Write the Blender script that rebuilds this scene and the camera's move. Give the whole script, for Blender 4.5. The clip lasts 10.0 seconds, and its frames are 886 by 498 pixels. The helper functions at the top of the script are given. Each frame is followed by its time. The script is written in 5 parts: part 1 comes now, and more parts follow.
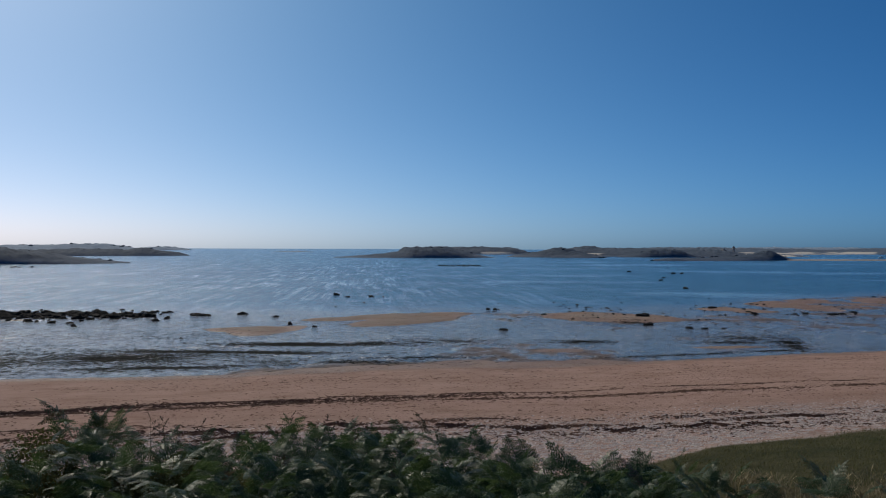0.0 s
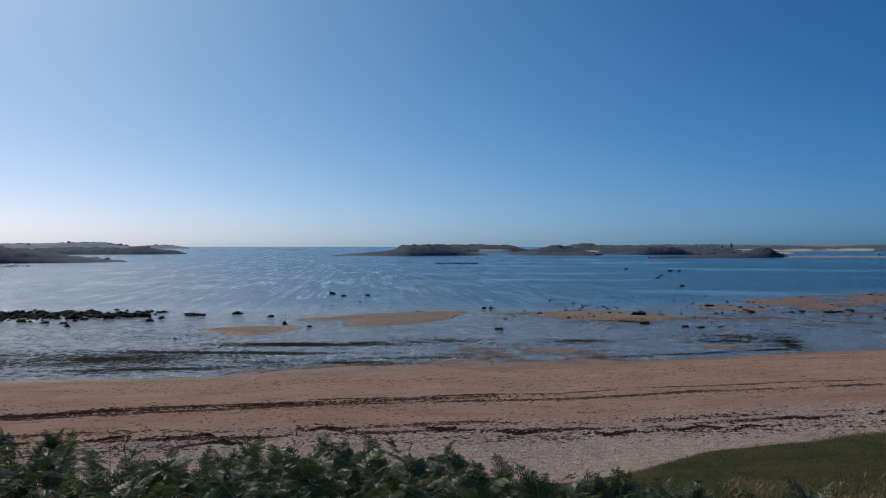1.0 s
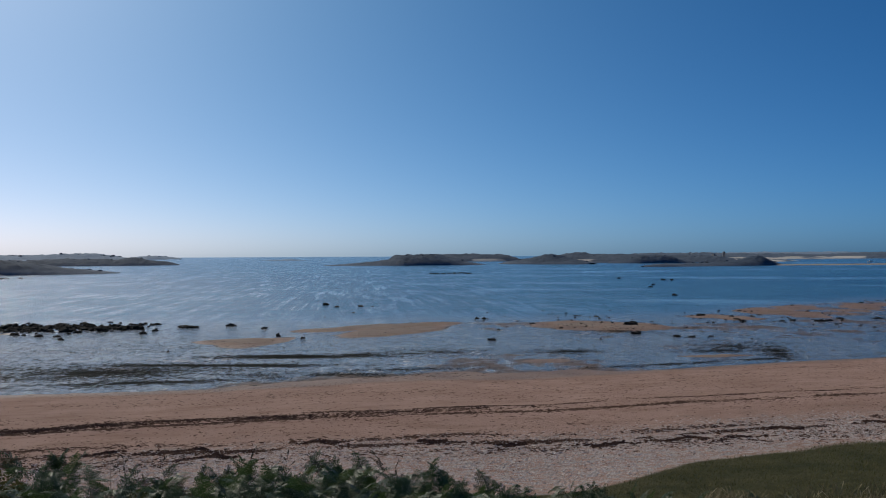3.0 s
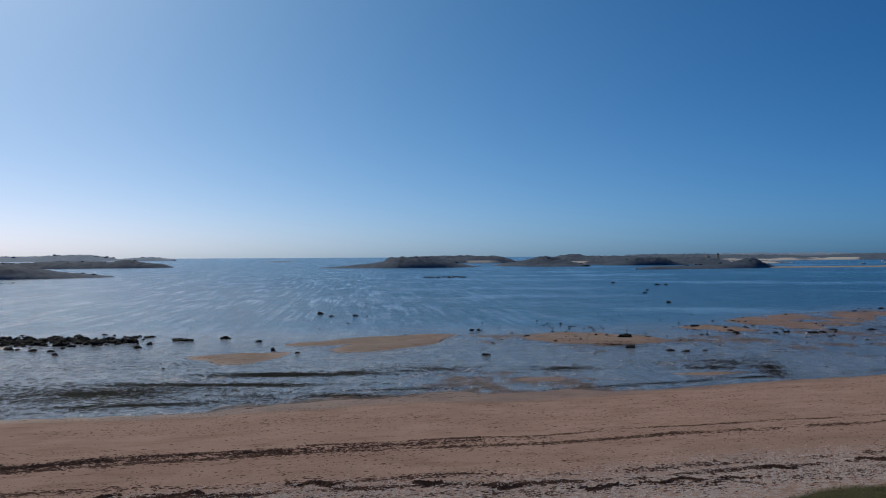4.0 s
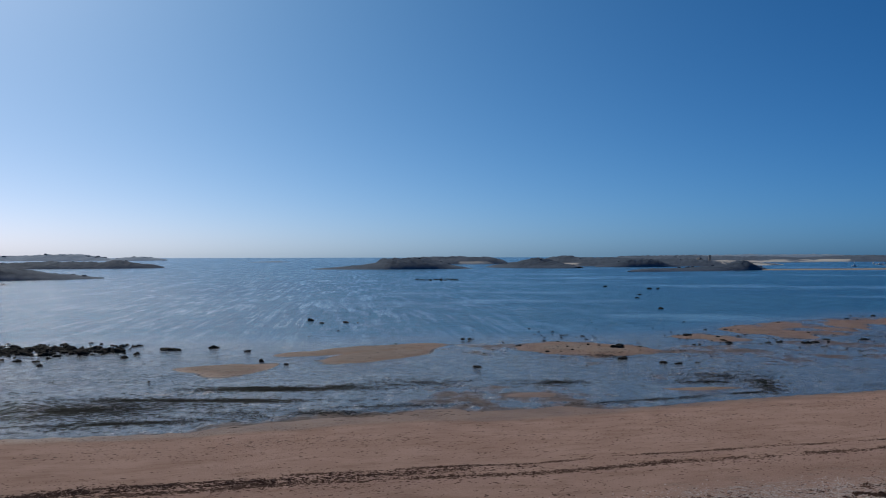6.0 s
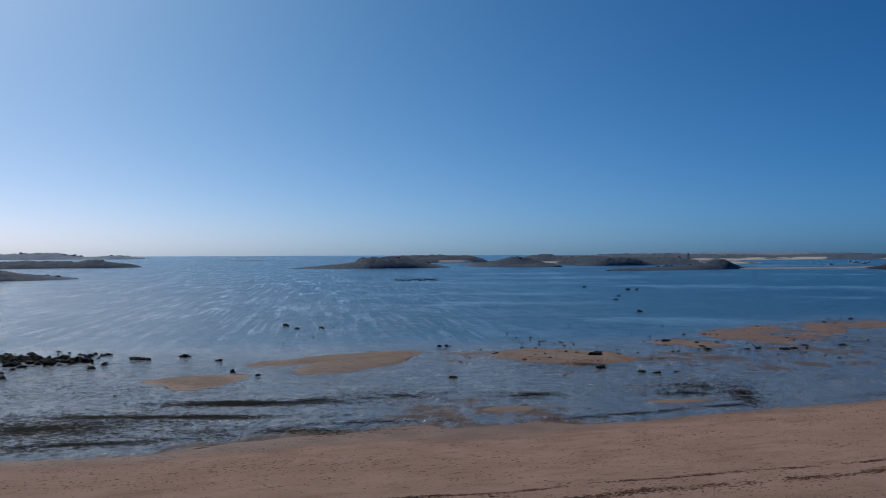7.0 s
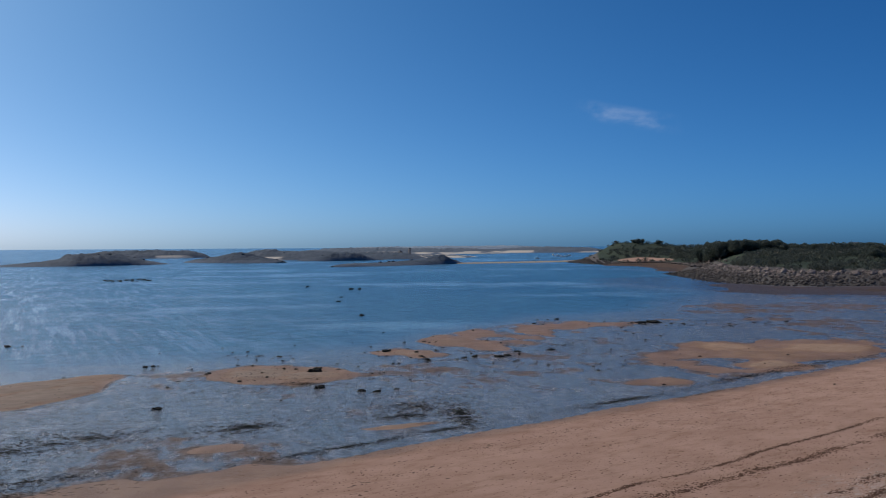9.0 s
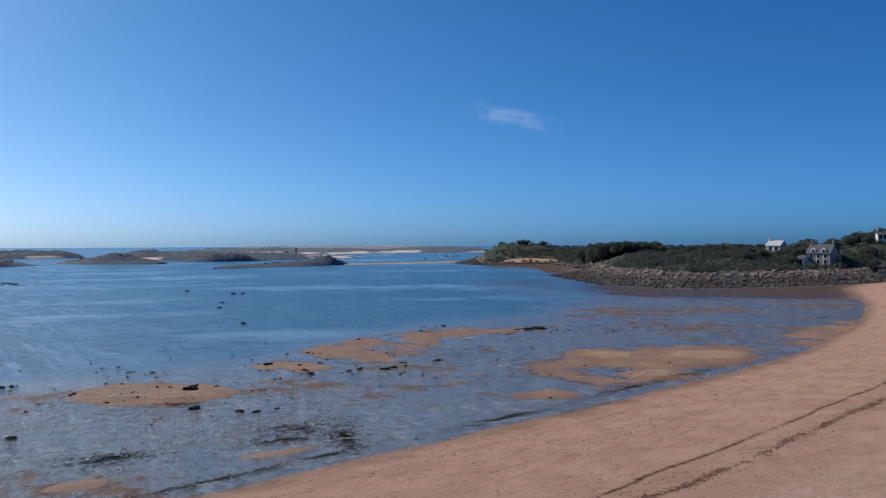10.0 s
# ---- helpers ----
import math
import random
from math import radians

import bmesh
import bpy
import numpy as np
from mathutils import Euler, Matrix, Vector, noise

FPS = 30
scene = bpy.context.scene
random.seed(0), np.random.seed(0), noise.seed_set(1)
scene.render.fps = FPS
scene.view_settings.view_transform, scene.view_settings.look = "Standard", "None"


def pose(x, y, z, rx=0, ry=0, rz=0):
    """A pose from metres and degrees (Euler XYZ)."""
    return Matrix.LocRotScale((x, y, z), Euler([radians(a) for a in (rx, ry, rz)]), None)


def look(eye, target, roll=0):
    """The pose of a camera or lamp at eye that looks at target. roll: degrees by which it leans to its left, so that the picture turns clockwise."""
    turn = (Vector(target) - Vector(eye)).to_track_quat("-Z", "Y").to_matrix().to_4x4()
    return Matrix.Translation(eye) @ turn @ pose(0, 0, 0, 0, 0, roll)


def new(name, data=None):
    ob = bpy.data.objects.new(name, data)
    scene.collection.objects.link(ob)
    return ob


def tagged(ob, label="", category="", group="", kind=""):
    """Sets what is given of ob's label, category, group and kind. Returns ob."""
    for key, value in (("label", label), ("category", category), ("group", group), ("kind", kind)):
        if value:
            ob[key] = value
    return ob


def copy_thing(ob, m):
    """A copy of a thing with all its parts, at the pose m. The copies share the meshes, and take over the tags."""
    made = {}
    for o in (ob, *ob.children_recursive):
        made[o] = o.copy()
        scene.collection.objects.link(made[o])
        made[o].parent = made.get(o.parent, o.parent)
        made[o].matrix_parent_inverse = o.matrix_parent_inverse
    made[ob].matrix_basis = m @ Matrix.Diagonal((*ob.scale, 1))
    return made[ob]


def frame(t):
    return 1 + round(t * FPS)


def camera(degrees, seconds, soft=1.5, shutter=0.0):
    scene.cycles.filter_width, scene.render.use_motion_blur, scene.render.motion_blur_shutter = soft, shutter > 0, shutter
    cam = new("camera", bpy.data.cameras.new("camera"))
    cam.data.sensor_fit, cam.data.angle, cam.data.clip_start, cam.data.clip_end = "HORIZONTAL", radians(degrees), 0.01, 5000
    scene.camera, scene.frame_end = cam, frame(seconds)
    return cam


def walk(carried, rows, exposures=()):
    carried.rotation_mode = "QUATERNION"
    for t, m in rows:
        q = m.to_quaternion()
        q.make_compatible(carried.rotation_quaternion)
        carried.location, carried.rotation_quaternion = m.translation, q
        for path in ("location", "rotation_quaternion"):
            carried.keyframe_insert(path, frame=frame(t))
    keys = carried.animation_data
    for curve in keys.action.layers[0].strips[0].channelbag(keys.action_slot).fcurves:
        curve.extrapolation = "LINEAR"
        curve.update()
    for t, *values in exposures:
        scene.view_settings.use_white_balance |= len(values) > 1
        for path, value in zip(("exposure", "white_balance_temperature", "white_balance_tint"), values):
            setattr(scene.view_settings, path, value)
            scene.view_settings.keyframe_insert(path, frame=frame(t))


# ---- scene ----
cam = camera(52.35, 10.0, soft=1.05)
PATH = [
    (0, -0.206, 0.488, 6.755, 6.345, -0.062, 0.19),
    (0.2, -0.142, 0.697, 6.800, 6.321, -0.140, 0.18),
    (0.5, -0.097, 0.849, 6.832, 6.303, -0.196, 0.16),
    (1, -0.009, 0.824, 6.872, 6.212, -0.212, 0.05),
    (1.5, 0.063, 0.687, 6.855, 6.117, -0.041, -0.03),
    (2, 0.108, 0.519, 6.780, 6.012, 0.134, -0.11),
    (2.5, 0.133, 0.456, 6.784, 5.925, 0.322, -0.18),
    (4, 0.130, 0.310, 8.234, 5.446, 0.428, -0.31),
    (4.5, 0.111, 0.383, 8.675, 5.250, 0.469, -0.22),
    (5, 0.139, 0.535, 8.769, 5.111, 0.500, -0.16),
    (6.5, 0.315, 1.779, 9.520, 4.769, 0.361, -0.15),
    (6.75, 0.392, 2.174, 9.746, 4.476, 0.324, -0.18),
    (7, 0.469, 2.568, 9.972, 3.697, 0.287, -0.22),
    (7.5, 0.632, 3.233, 10.409, 1.827, 0.193, -0.27),
    (7.75, 0.737, 3.730, 10.617, -0.407, 0.141, -0.30),
    (8, 0.842, 4.228, 10.825, -2.742, 0.089, -0.33),
    (8.5, 1.034, 5.179, 11.374, -8.067, -0.105, -0.35),
    (9, 1.419, 6.391, 11.799, -13.634, -0.239, -0.34),
    (9.25, 1.615, 6.943, 12.085, -17.123, -0.331, -0.37),
    (9.5, 1.811, 7.496, 12.370, -20.135, -0.424, -0.40),
    (9.6, 1.902, 7.697, 12.470, -20.650, -0.405, -0.37),
    (10, 2.265, 8.501, 12.869, -20.764, -0.330, -0.27),
]
walk(cam, [(t, pose(x, y, z, 90 + p, 0, w) @ pose(0, 0, 0, 0, 0, r)) for t, x, y, z, w, p, r in PATH],
     exposures=[(0, 0.02, 6450, 6), (4.0, 0.0, 6300, 6), (6.5, -0.03, 6130, 6), (7.5, -0.09, 6110, 6), (8.0, 0.0, 6170, 6), (8.5, 0.18, 6350, 7), (9.0, 0.38, 6550, 9),
                (9.5, 0.54, 6680, 10), (10.0, 0.75, 6750, 10)])

# ---- world, sun ----
SUN_AZ, SUN_EL = -41.0, 39.0
sky_world = bpy.data.worlds.new("sky")
sky_world.use_nodes = True
scene.world = sky_world
wt = sky_world.node_tree
wt.nodes.clear()
w_out = wt.nodes.new("ShaderNodeOutputWorld")
w_bg = wt.nodes.new("ShaderNodeBackground")
w_sky = wt.nodes.new("ShaderNodeTexSky")
w_sky.sky_type = "NISHITA"
w_sky.sun_disc = False
w_sky.sun_elevation = radians(SUN_EL)
w_sky.sun_rotation = radians(SUN_AZ)
w_sky.altitude = 0
w_sky.air_density = 0.30
w_sky.dust_density = 1.35
w_sky.ozone_density = 9.5
w_bg.inputs["Strength"].default_value = 0.10
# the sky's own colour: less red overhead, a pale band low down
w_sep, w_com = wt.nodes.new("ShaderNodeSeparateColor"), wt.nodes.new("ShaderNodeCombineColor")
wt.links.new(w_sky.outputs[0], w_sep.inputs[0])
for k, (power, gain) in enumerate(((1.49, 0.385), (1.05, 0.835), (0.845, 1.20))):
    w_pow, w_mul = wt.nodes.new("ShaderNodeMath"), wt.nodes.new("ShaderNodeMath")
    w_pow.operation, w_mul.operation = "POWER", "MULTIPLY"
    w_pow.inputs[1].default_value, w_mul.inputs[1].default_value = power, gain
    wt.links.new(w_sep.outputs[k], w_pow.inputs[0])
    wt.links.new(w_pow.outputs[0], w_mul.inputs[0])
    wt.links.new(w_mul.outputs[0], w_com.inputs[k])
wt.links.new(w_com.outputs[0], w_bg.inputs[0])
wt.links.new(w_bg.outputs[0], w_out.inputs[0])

sun_dir = Vector((math.sin(radians(SUN_AZ)) * math.cos(radians(SUN_EL)), math.cos(radians(SUN_AZ)) * math.cos(radians(SUN_EL)), math.sin(radians(SUN_EL))))
sun_data = bpy.data.lights.new("sun", "SUN")
sun_data.energy = 2.2
sun_data.angle = radians(0.55)
sun_data.color = (1.0, 0.90, 0.77)
sun = new("sun", sun_data)
sun.matrix_world = look(sun_dir * 200, (0, 0, 0))


# ---- noise in numpy ----
def hash2(i, j, seed):
    v = np.sin(i * 127.1 + j * 311.7 + seed * 74.7) * 43758.5453
    return v - np.floor(v)


def vnoise(x, y, seed=0):
    i, j = np.floor(x), np.floor(y)
    u, v = x - i, y - j
    u, v = u * u * (3 - 2 * u), v * v * (3 - 2 * v)
    a, b = hash2(i, j, seed), hash2(i + 1, j, seed)
    c, d = hash2(i, j + 1, seed), hash2(i + 1, j + 1, seed)
    return (a * (1 - u) + b * u) * (1 - v) + (c * (1 - u) + d * u) * v


def fbm(x, y, seed=0, octaves=4):
    total, amp, norm = 0.0, 1.0, 0.0
    for k in range(octaves):
        total = total + amp * (vnoise(x * 2 ** k, y * 2 ** k, seed + k) - 0.5)
        norm += amp
        amp *= 0.5
    return total / norm * 2


def smooth(a, b, v):
    k = np.clip((v - a) / (b - a), 0, 1)
    return k * k * (3 - 2 * k)


# ---- materials ----
def node(nt, kind, **values):
    n = nt.nodes.new(kind)
    for key, v in values.items():
        n.inputs[key.replace("_", " ")].default_value = v
    return n


def noise_node(nt, vec, scale, detail=4.0, rough=0.55, stretch=None):
    if stretch:
        m = nt.nodes.new("ShaderNodeMapping")
        m.inputs["Scale"].default_value = stretch
        nt.links.new(vec, m.inputs["Vector"])
        vec = m.outputs[0]
    n = nt.nodes.new("ShaderNodeTexNoise")
    n.inputs["Scale"].default_value = scale
    n.inputs["Detail"].default_value = detail
    n.inputs["Roughness"].default_value = rough
    nt.links.new(vec, n.inputs["Vector"])
    return n.outputs["Fac"]


def ramp(nt, fac, lo, hi, a=0.0, b=1.0):
    n = nt.nodes.new("ShaderNodeMapRange")
    n.interpolation_type = "SMOOTHSTEP"
    for key, v in (("From Min", lo), ("From Max", hi), ("To Min", a), ("To Max", b)):
        n.inputs[key].default_value = v
    nt.links.new(fac, n.inputs["Value"])
    return n.outputs[0]


def mix(nt, fac, a, b):
    n = nt.nodes.new("ShaderNodeMix")
    n.data_type = "RGBA"
    for sock, v in ((n.inputs[0], fac), (n.inputs[6], a), (n.inputs[7], b)):
        if isinstance(v, bpy.types.NodeSocket):
            nt.links.new(v, sock)
        elif isinstance(v, (int, float)):
            sock.default_value = v
        else:
            sock.default_value = (*v, 1)
    return n.outputs[2]


def mathn(nt, op, a, b=0.0):
    n = nt.nodes.new("ShaderNodeMath")
    n.operation = op
    for sock, v in ((n.inputs[0], a), (n.inputs[1], b)):
        if isinstance(v, bpy.types.NodeSocket):
            nt.links.new(v, sock)
        else:
            sock.default_value = v
    return n.outputs[0]


def attr(nt, name):
    n = nt.nodes.new("ShaderNodeAttribute")
    n.attribute_name = name
    return n.outputs["Fac"]


def start(name):
    m = bpy.data.materials.new(name)
    m.use_nodes = True
    nt = m.node_tree
    b = nt.nodes["Principled BSDF"]
    geo = nt.nodes.new("ShaderNodeNewGeometry")
    return m, nt, b, geo


def bump(nt, b, height, strength, distance):
    n = nt.nodes.new("ShaderNodeBump")
    n.inputs["Strength"].default_value = strength
    n.inputs["Distance"].default_value = distance
    nt.links.new(height, n.inputs["Height"])
    nt.links.new(n.outputs[0], b.inputs["Normal"])
    return n


def plain(name, c1, c2, scale=3.0, rough=0.8, fine=30.0, depth=0.02, spec=0.3, island=0.0, metal=0.0):
    """Two tones at a coarse scale, grain at a fine one, and relief."""
    m, nt, b, geo = start(name)
    pos = geo.outputs["Position"]
    coarse = ramp(nt, noise_node(nt, pos, scale), 0.3, 0.7)
    grain = noise_node(nt, pos, fine, 3)
    col = mix(nt, coarse, c1, c2)
    col = mix(nt, ramp(nt, grain, 0.3, 0.75, 0.0, 0.45), col, tuple(v * 0.55 for v in c1))
    if island:
        rnd = geo.outputs["Random Per Island"]
        col = mix(nt, mathn(nt, "MULTIPLY", rnd, island), col, tuple(min(1, v * 1.9 + 0.02) for v in c2))
    nt.links.new(col, b.inputs["Base Color"])
    b.inputs["Roughness"].default_value = rough
    b.inputs["Specular IOR Level"].default_value = spec
    b.inputs["Metallic"].default_value = metal
    if depth:
        bump(nt, b, grain, 0.6, depth)
    return m


def leafy(name, c1, c2, c3, scale=0.8, rough=0.5, through_light=0.35, spec=0.4):
    """Leaves: tone by leaf and by patch, with light passing through."""
    m, nt, b, geo = start(name)
    patch = ramp(nt, noise_node(nt, geo.outputs["Position"], scale, 3), 0.3, 0.7)
    col = mix(nt, patch, c1, c2)
    col = mix(nt, ramp(nt, geo.outputs["Random Per Island"], 0.65, 1.1), col, c3)
    nt.links.new(col, b.inputs["Base Color"])
    b.inputs["Roughness"].default_value = rough
    b.inputs["Specular IOR Level"].default_value = spec
    tr = nt.nodes.new("ShaderNodeBsdfTranslucent")
    nt.links.new(col, tr.inputs["Color"])
    ms = nt.nodes.new("ShaderNodeMixShader")
    ms.inputs[0].default_value = through_light
    nt.links.new(b.outputs[0], ms.inputs[1])
    nt.links.new(tr.outputs[0], ms.inputs[2])
    nt.links.new(ms.outputs[0], nt.nodes["Material Output"].inputs["Surface"])
    return m


def ground_material():
    m, nt, b, geo = start("beach_and_land")
    pos = geo.outputs["Position"]
    sep = nt.nodes.new("ShaderNodeSeparateXYZ")
    nt.links.new(pos, sep.inputs[0])
    z = sep.outputs["Z"]
    inland = attr(nt, "inland")
    patch = noise_node(nt, pos, 0.35, 5)
    along_shore = nt.nodes.new("ShaderNodeMapping")
    along_shore.inputs["Rotation"].default_value = (0, 0, radians(-24))
    nt.links.new(pos, along_shore.inputs["Vector"])
    streak = noise_node(nt, along_shore.outputs[0], 0.9, 8, 0.72, (0.55, 1.3, 1.0))
    grain = noise_node(nt, pos, 9.0, 6, 0.7)
    speck = noise_node(nt, pos, 4.5, 6, 0.78, (0.8, 1.0, 1.0))
    sand = mix(nt, ramp(nt, patch, 0.3, 0.7), (0.402, 0.252, 0.186), (0.472, 0.307, 0.232))
    sand = mix(nt, ramp(nt, streak, 0.48, 0.66, 0.0, 0.52), sand, (0.27, 0.16, 0.105))
    sand = mix(nt, ramp(nt, grain, 0.53, 0.72, 0.0, 0.48), sand, (0.19, 0.11, 0.078))
    shell_w = mathn(nt, "ADD", inland, mathn(nt, "MULTIPLY", mathn(nt, "SUBTRACT", streak, 0.5), 9.0))
    shell_f = mathn(nt, "MULTIPLY", ramp(nt, shell_w, 23.0, 27.0, 0.0, 0.95), mathn(nt, "MULTIPLY", ramp(nt, speck, 0.45, 0.57), ramp(nt, sep.outputs["X"], 44.0, 14.0, 0.25, 1.0)))
    sand = mix(nt, shell_f, sand, (0.50, 0.43, 0.375))
    # wet sand, dark to a little over the film of water
    wz = mathn(nt, "ADD", z, mathn(nt, "MULTIPLY", mathn(nt, "SUBTRACT", patch, 0.5), 0.16))
    wet = ramp(nt, wz, 0.22, 0.06)
    wet_sand = mix(nt, ramp(nt, patch, 0.35, 0.65), (0.225, 0.128, 0.072), (0.305, 0.186, 0.112))
    col = mix(nt, mathn(nt, "MULTIPLY", wet, 0.92), sand, wet_sand)
    ooze = mix(nt, ramp(nt, streak, 0.4, 0.62), (0.074, 0.056, 0.046), (0.038, 0.031, 0.027))
    col = mix(nt, ramp(nt, attr(nt, "mud"), 0.0, 1.0, 0.0, 0.9), col, ooze)
    # bars of pale sand
    bar = attr(nt, "bar")
    rag = mathn(nt, "ADD", mathn(nt, "MULTIPLY", mathn(nt, "SUBTRACT", grain, 0.5), 0.5), mathn(nt, "MULTIPLY", mathn(nt, "SUBTRACT", streak, 0.5), 1.3))
    bar = mathn(nt, "ADD", bar, rag)
    col = mix(nt, ramp(nt, bar, 0.40, 0.95, 0.0, 0.9), col, mix(nt, ramp(nt, sep.outputs["X"], 24.0, 62.0), mix(nt, ramp(nt, streak, 0.35, 0.65), (0.280, 0.222, 0.174), (0.360, 0.288, 0.230)), mix(nt, ramp(nt, streak, 0.35, 0.65), (0.335, 0.222, 0.150), (0.405, 0.285, 0.202))))
    veg = attr(nt, "veg")
    # far slopes' green is dulled towards blue-grey for haze
    green = mix(nt, ramp(nt, noise_node(nt, pos, 0.07, 5), 0.35, 0.65), (0.040, 0.056, 0.042), (0.066, 0.082, 0.058))
    green = mix(nt, ramp(nt, noise_node(nt, pos, 0.5, 4), 0.5, 0.75, 0, 0.6), green, (0.030, 0.038, 0.024))
    turf = mix(nt, ramp(nt, noise_node(nt, pos, 0.8, 6, 0.7), 0.35, 0.65), (0.056, 0.057, 0.023), (0.098, 0.090, 0.041))
    green = mix(nt, ramp(nt, inland, 22.0, 28.0), green, turf)
    vegw = ramp(nt, mathn(nt, "ADD", veg, mathn(nt, "MULTIPLY", mathn(nt, "SUBTRACT", patch, 0.5), 0.5)), 0.4, 0.6)
    col = mix(nt, vegw, col, green)
    rock = attr(nt, "rock")
    stone = mix(nt, ramp(nt, grain, 0.35, 0.65), (0.075, 0.070, 0.066), (0.175, 0.160, 0.148))
    col = mix(nt, ramp(nt, rock, 0.35, 0.6), col, stone)
    nt.links.new(col, b.inputs["Base Color"])
    dry = mathn(nt, "MULTIPLY", ramp(nt, bar, 0.3, 0.9, 1.0, 0.0), wet)
    nt.links.new(ramp(nt, dry, 0.0, 1.0, 0.95, 0.5), b.inputs["Roughness"])
    nt.links.new(ramp(nt, dry, 0.0, 1.0, 0.06, 0.16), b.inputs["Specular IOR Level"])
    h = mathn(nt, "ADD", mathn(nt, "MULTIPLY", streak, 0.5), grain)
    bump(nt, b, h, 0.9, 0.13)
    return m


def water_material():
    m, nt, b, geo = start("sea_water")
    pos = geo.outputs["Position"]
    calm, shallow, still = attr(nt, "calm"), attr(nt, "shallow"), attr(nt, "still")
    turn = nt.nodes.new("ShaderNodeMapping")
    turn.inputs["Rotation"].default_value = (0, 0, radians(-11))
    nt.links.new(pos, turn.inputs["Vector"])
    vec = turn.outputs[0]
    sep = nt.nodes.new("ShaderNodeSeparateXYZ")
    nt.links.new(pos, sep.inputs[0])
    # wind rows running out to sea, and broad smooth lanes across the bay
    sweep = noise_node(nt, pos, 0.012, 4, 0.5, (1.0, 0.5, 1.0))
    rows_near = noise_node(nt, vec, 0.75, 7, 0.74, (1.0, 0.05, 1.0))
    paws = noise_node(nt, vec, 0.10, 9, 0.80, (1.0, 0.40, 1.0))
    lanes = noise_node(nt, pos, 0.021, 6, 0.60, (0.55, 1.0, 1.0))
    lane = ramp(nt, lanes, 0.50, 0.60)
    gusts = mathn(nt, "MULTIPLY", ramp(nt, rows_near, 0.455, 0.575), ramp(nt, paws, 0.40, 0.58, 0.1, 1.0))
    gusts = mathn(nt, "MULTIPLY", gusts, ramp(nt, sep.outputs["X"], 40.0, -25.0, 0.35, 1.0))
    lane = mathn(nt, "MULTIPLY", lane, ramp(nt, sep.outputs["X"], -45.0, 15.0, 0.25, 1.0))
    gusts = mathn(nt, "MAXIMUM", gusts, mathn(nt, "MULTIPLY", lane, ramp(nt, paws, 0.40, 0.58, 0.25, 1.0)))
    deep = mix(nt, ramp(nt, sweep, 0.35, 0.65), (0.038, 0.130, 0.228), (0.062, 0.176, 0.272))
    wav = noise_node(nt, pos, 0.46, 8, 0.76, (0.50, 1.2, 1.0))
    # dark wave faces and the sky sheen of rows and lanes, painted in
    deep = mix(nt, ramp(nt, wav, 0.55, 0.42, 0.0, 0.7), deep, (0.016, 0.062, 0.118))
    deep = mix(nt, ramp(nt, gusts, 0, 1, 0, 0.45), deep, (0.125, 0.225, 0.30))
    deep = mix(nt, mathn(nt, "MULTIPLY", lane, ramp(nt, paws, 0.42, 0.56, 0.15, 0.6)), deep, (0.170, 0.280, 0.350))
    fine = noise_node(nt, pos, 0.55, 7, 0.7, (0.8, 0.5, 1.0))
    patch = noise_node(nt, pos, 0.09, 4, 0.55)
    dn = mathn(nt, "ADD", attr(nt, "depth"), mathn(nt, "MULTIPLY", mathn(nt, "SUBTRACT", fine, 0.5), 0.13))
    dn = mathn(nt, "ADD", dn, mathn(nt, "MULTIPLY", mathn(nt, "SUBTRACT", patch, 0.5), 0.06))
    film = mathn(nt, "MULTIPLY", ramp(nt, dn, 0.024, -0.010), shallow)
    # sand ripples, weed and hollows showing through the film
    chop = noise_node(nt, pos, 1.5, 7, 0.84, (0.75, 0.55, 1.0))
    mottle = mathn(nt, "MULTIPLY", mathn(nt, "MULTIPLY", shallow, ramp(nt, chop, 0.53, 0.43)), ramp(nt, sep.outputs["X"], 8.0, -20.0, 0.8, 1.0))
    # murk's paler, bluer tones stand in for sky reflected off the ripples
    murk = mix(nt, ramp(nt, patch, 0.35, 0.65), (0.178, 0.172, 0.176), (0.142, 0.158, 0.180))
    pale = ramp(nt, noise_node(nt, pos, 0.45, 6, 0.72, (1.0, 0.5, 1.0)), 0.48, 0.62, 0.0, 0.65)
    murk = mix(nt, pale, murk, (0.295, 0.295, 0.302))
    murk = mix(nt, mathn(nt, "MULTIPLY", mottle, 0.70), murk, (0.045, 0.040, 0.036))
    wet_sand = mix(nt, ramp(nt, patch, 0.4, 0.66), (0.195, 0.126, 0.084), (0.155, 0.108, 0.085))
    wet_sand = mix(nt, mathn(nt, "MULTIPLY", mottle, 0.55), wet_sand, (0.06, 0.045, 0.036))
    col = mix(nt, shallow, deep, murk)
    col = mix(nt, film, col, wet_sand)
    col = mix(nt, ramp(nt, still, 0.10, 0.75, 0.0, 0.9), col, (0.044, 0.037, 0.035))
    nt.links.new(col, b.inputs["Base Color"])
    b.inputs["IOR"].default_value = 1.33
    r_open = ramp(nt, gusts, 0, 1, 0.25, 0.13)
    rr = nt.nodes.new("ShaderNodeMix")
    nt.links.new(calm, rr.inputs[0])
    nt.links.new(r_open, rr.inputs[2])
    nt.links.new(mathn(nt, "MULTIPLY", ramp(nt, film, 0, 1, 0.19, 0.55), ramp(nt, still, 0.1, 0.7, 1.0, 0.55)), rr.inputs[3])
    nt.links.new(rr.outputs[0], b.inputs["Roughness"])
    spec = mathn(nt, "MULTIPLY", ramp(nt, mottle, 0, 1, 1.0, 0.22), ramp(nt, mathn(nt, "ADD", gusts, shallow), 0, 1, 0.30, 1.0))
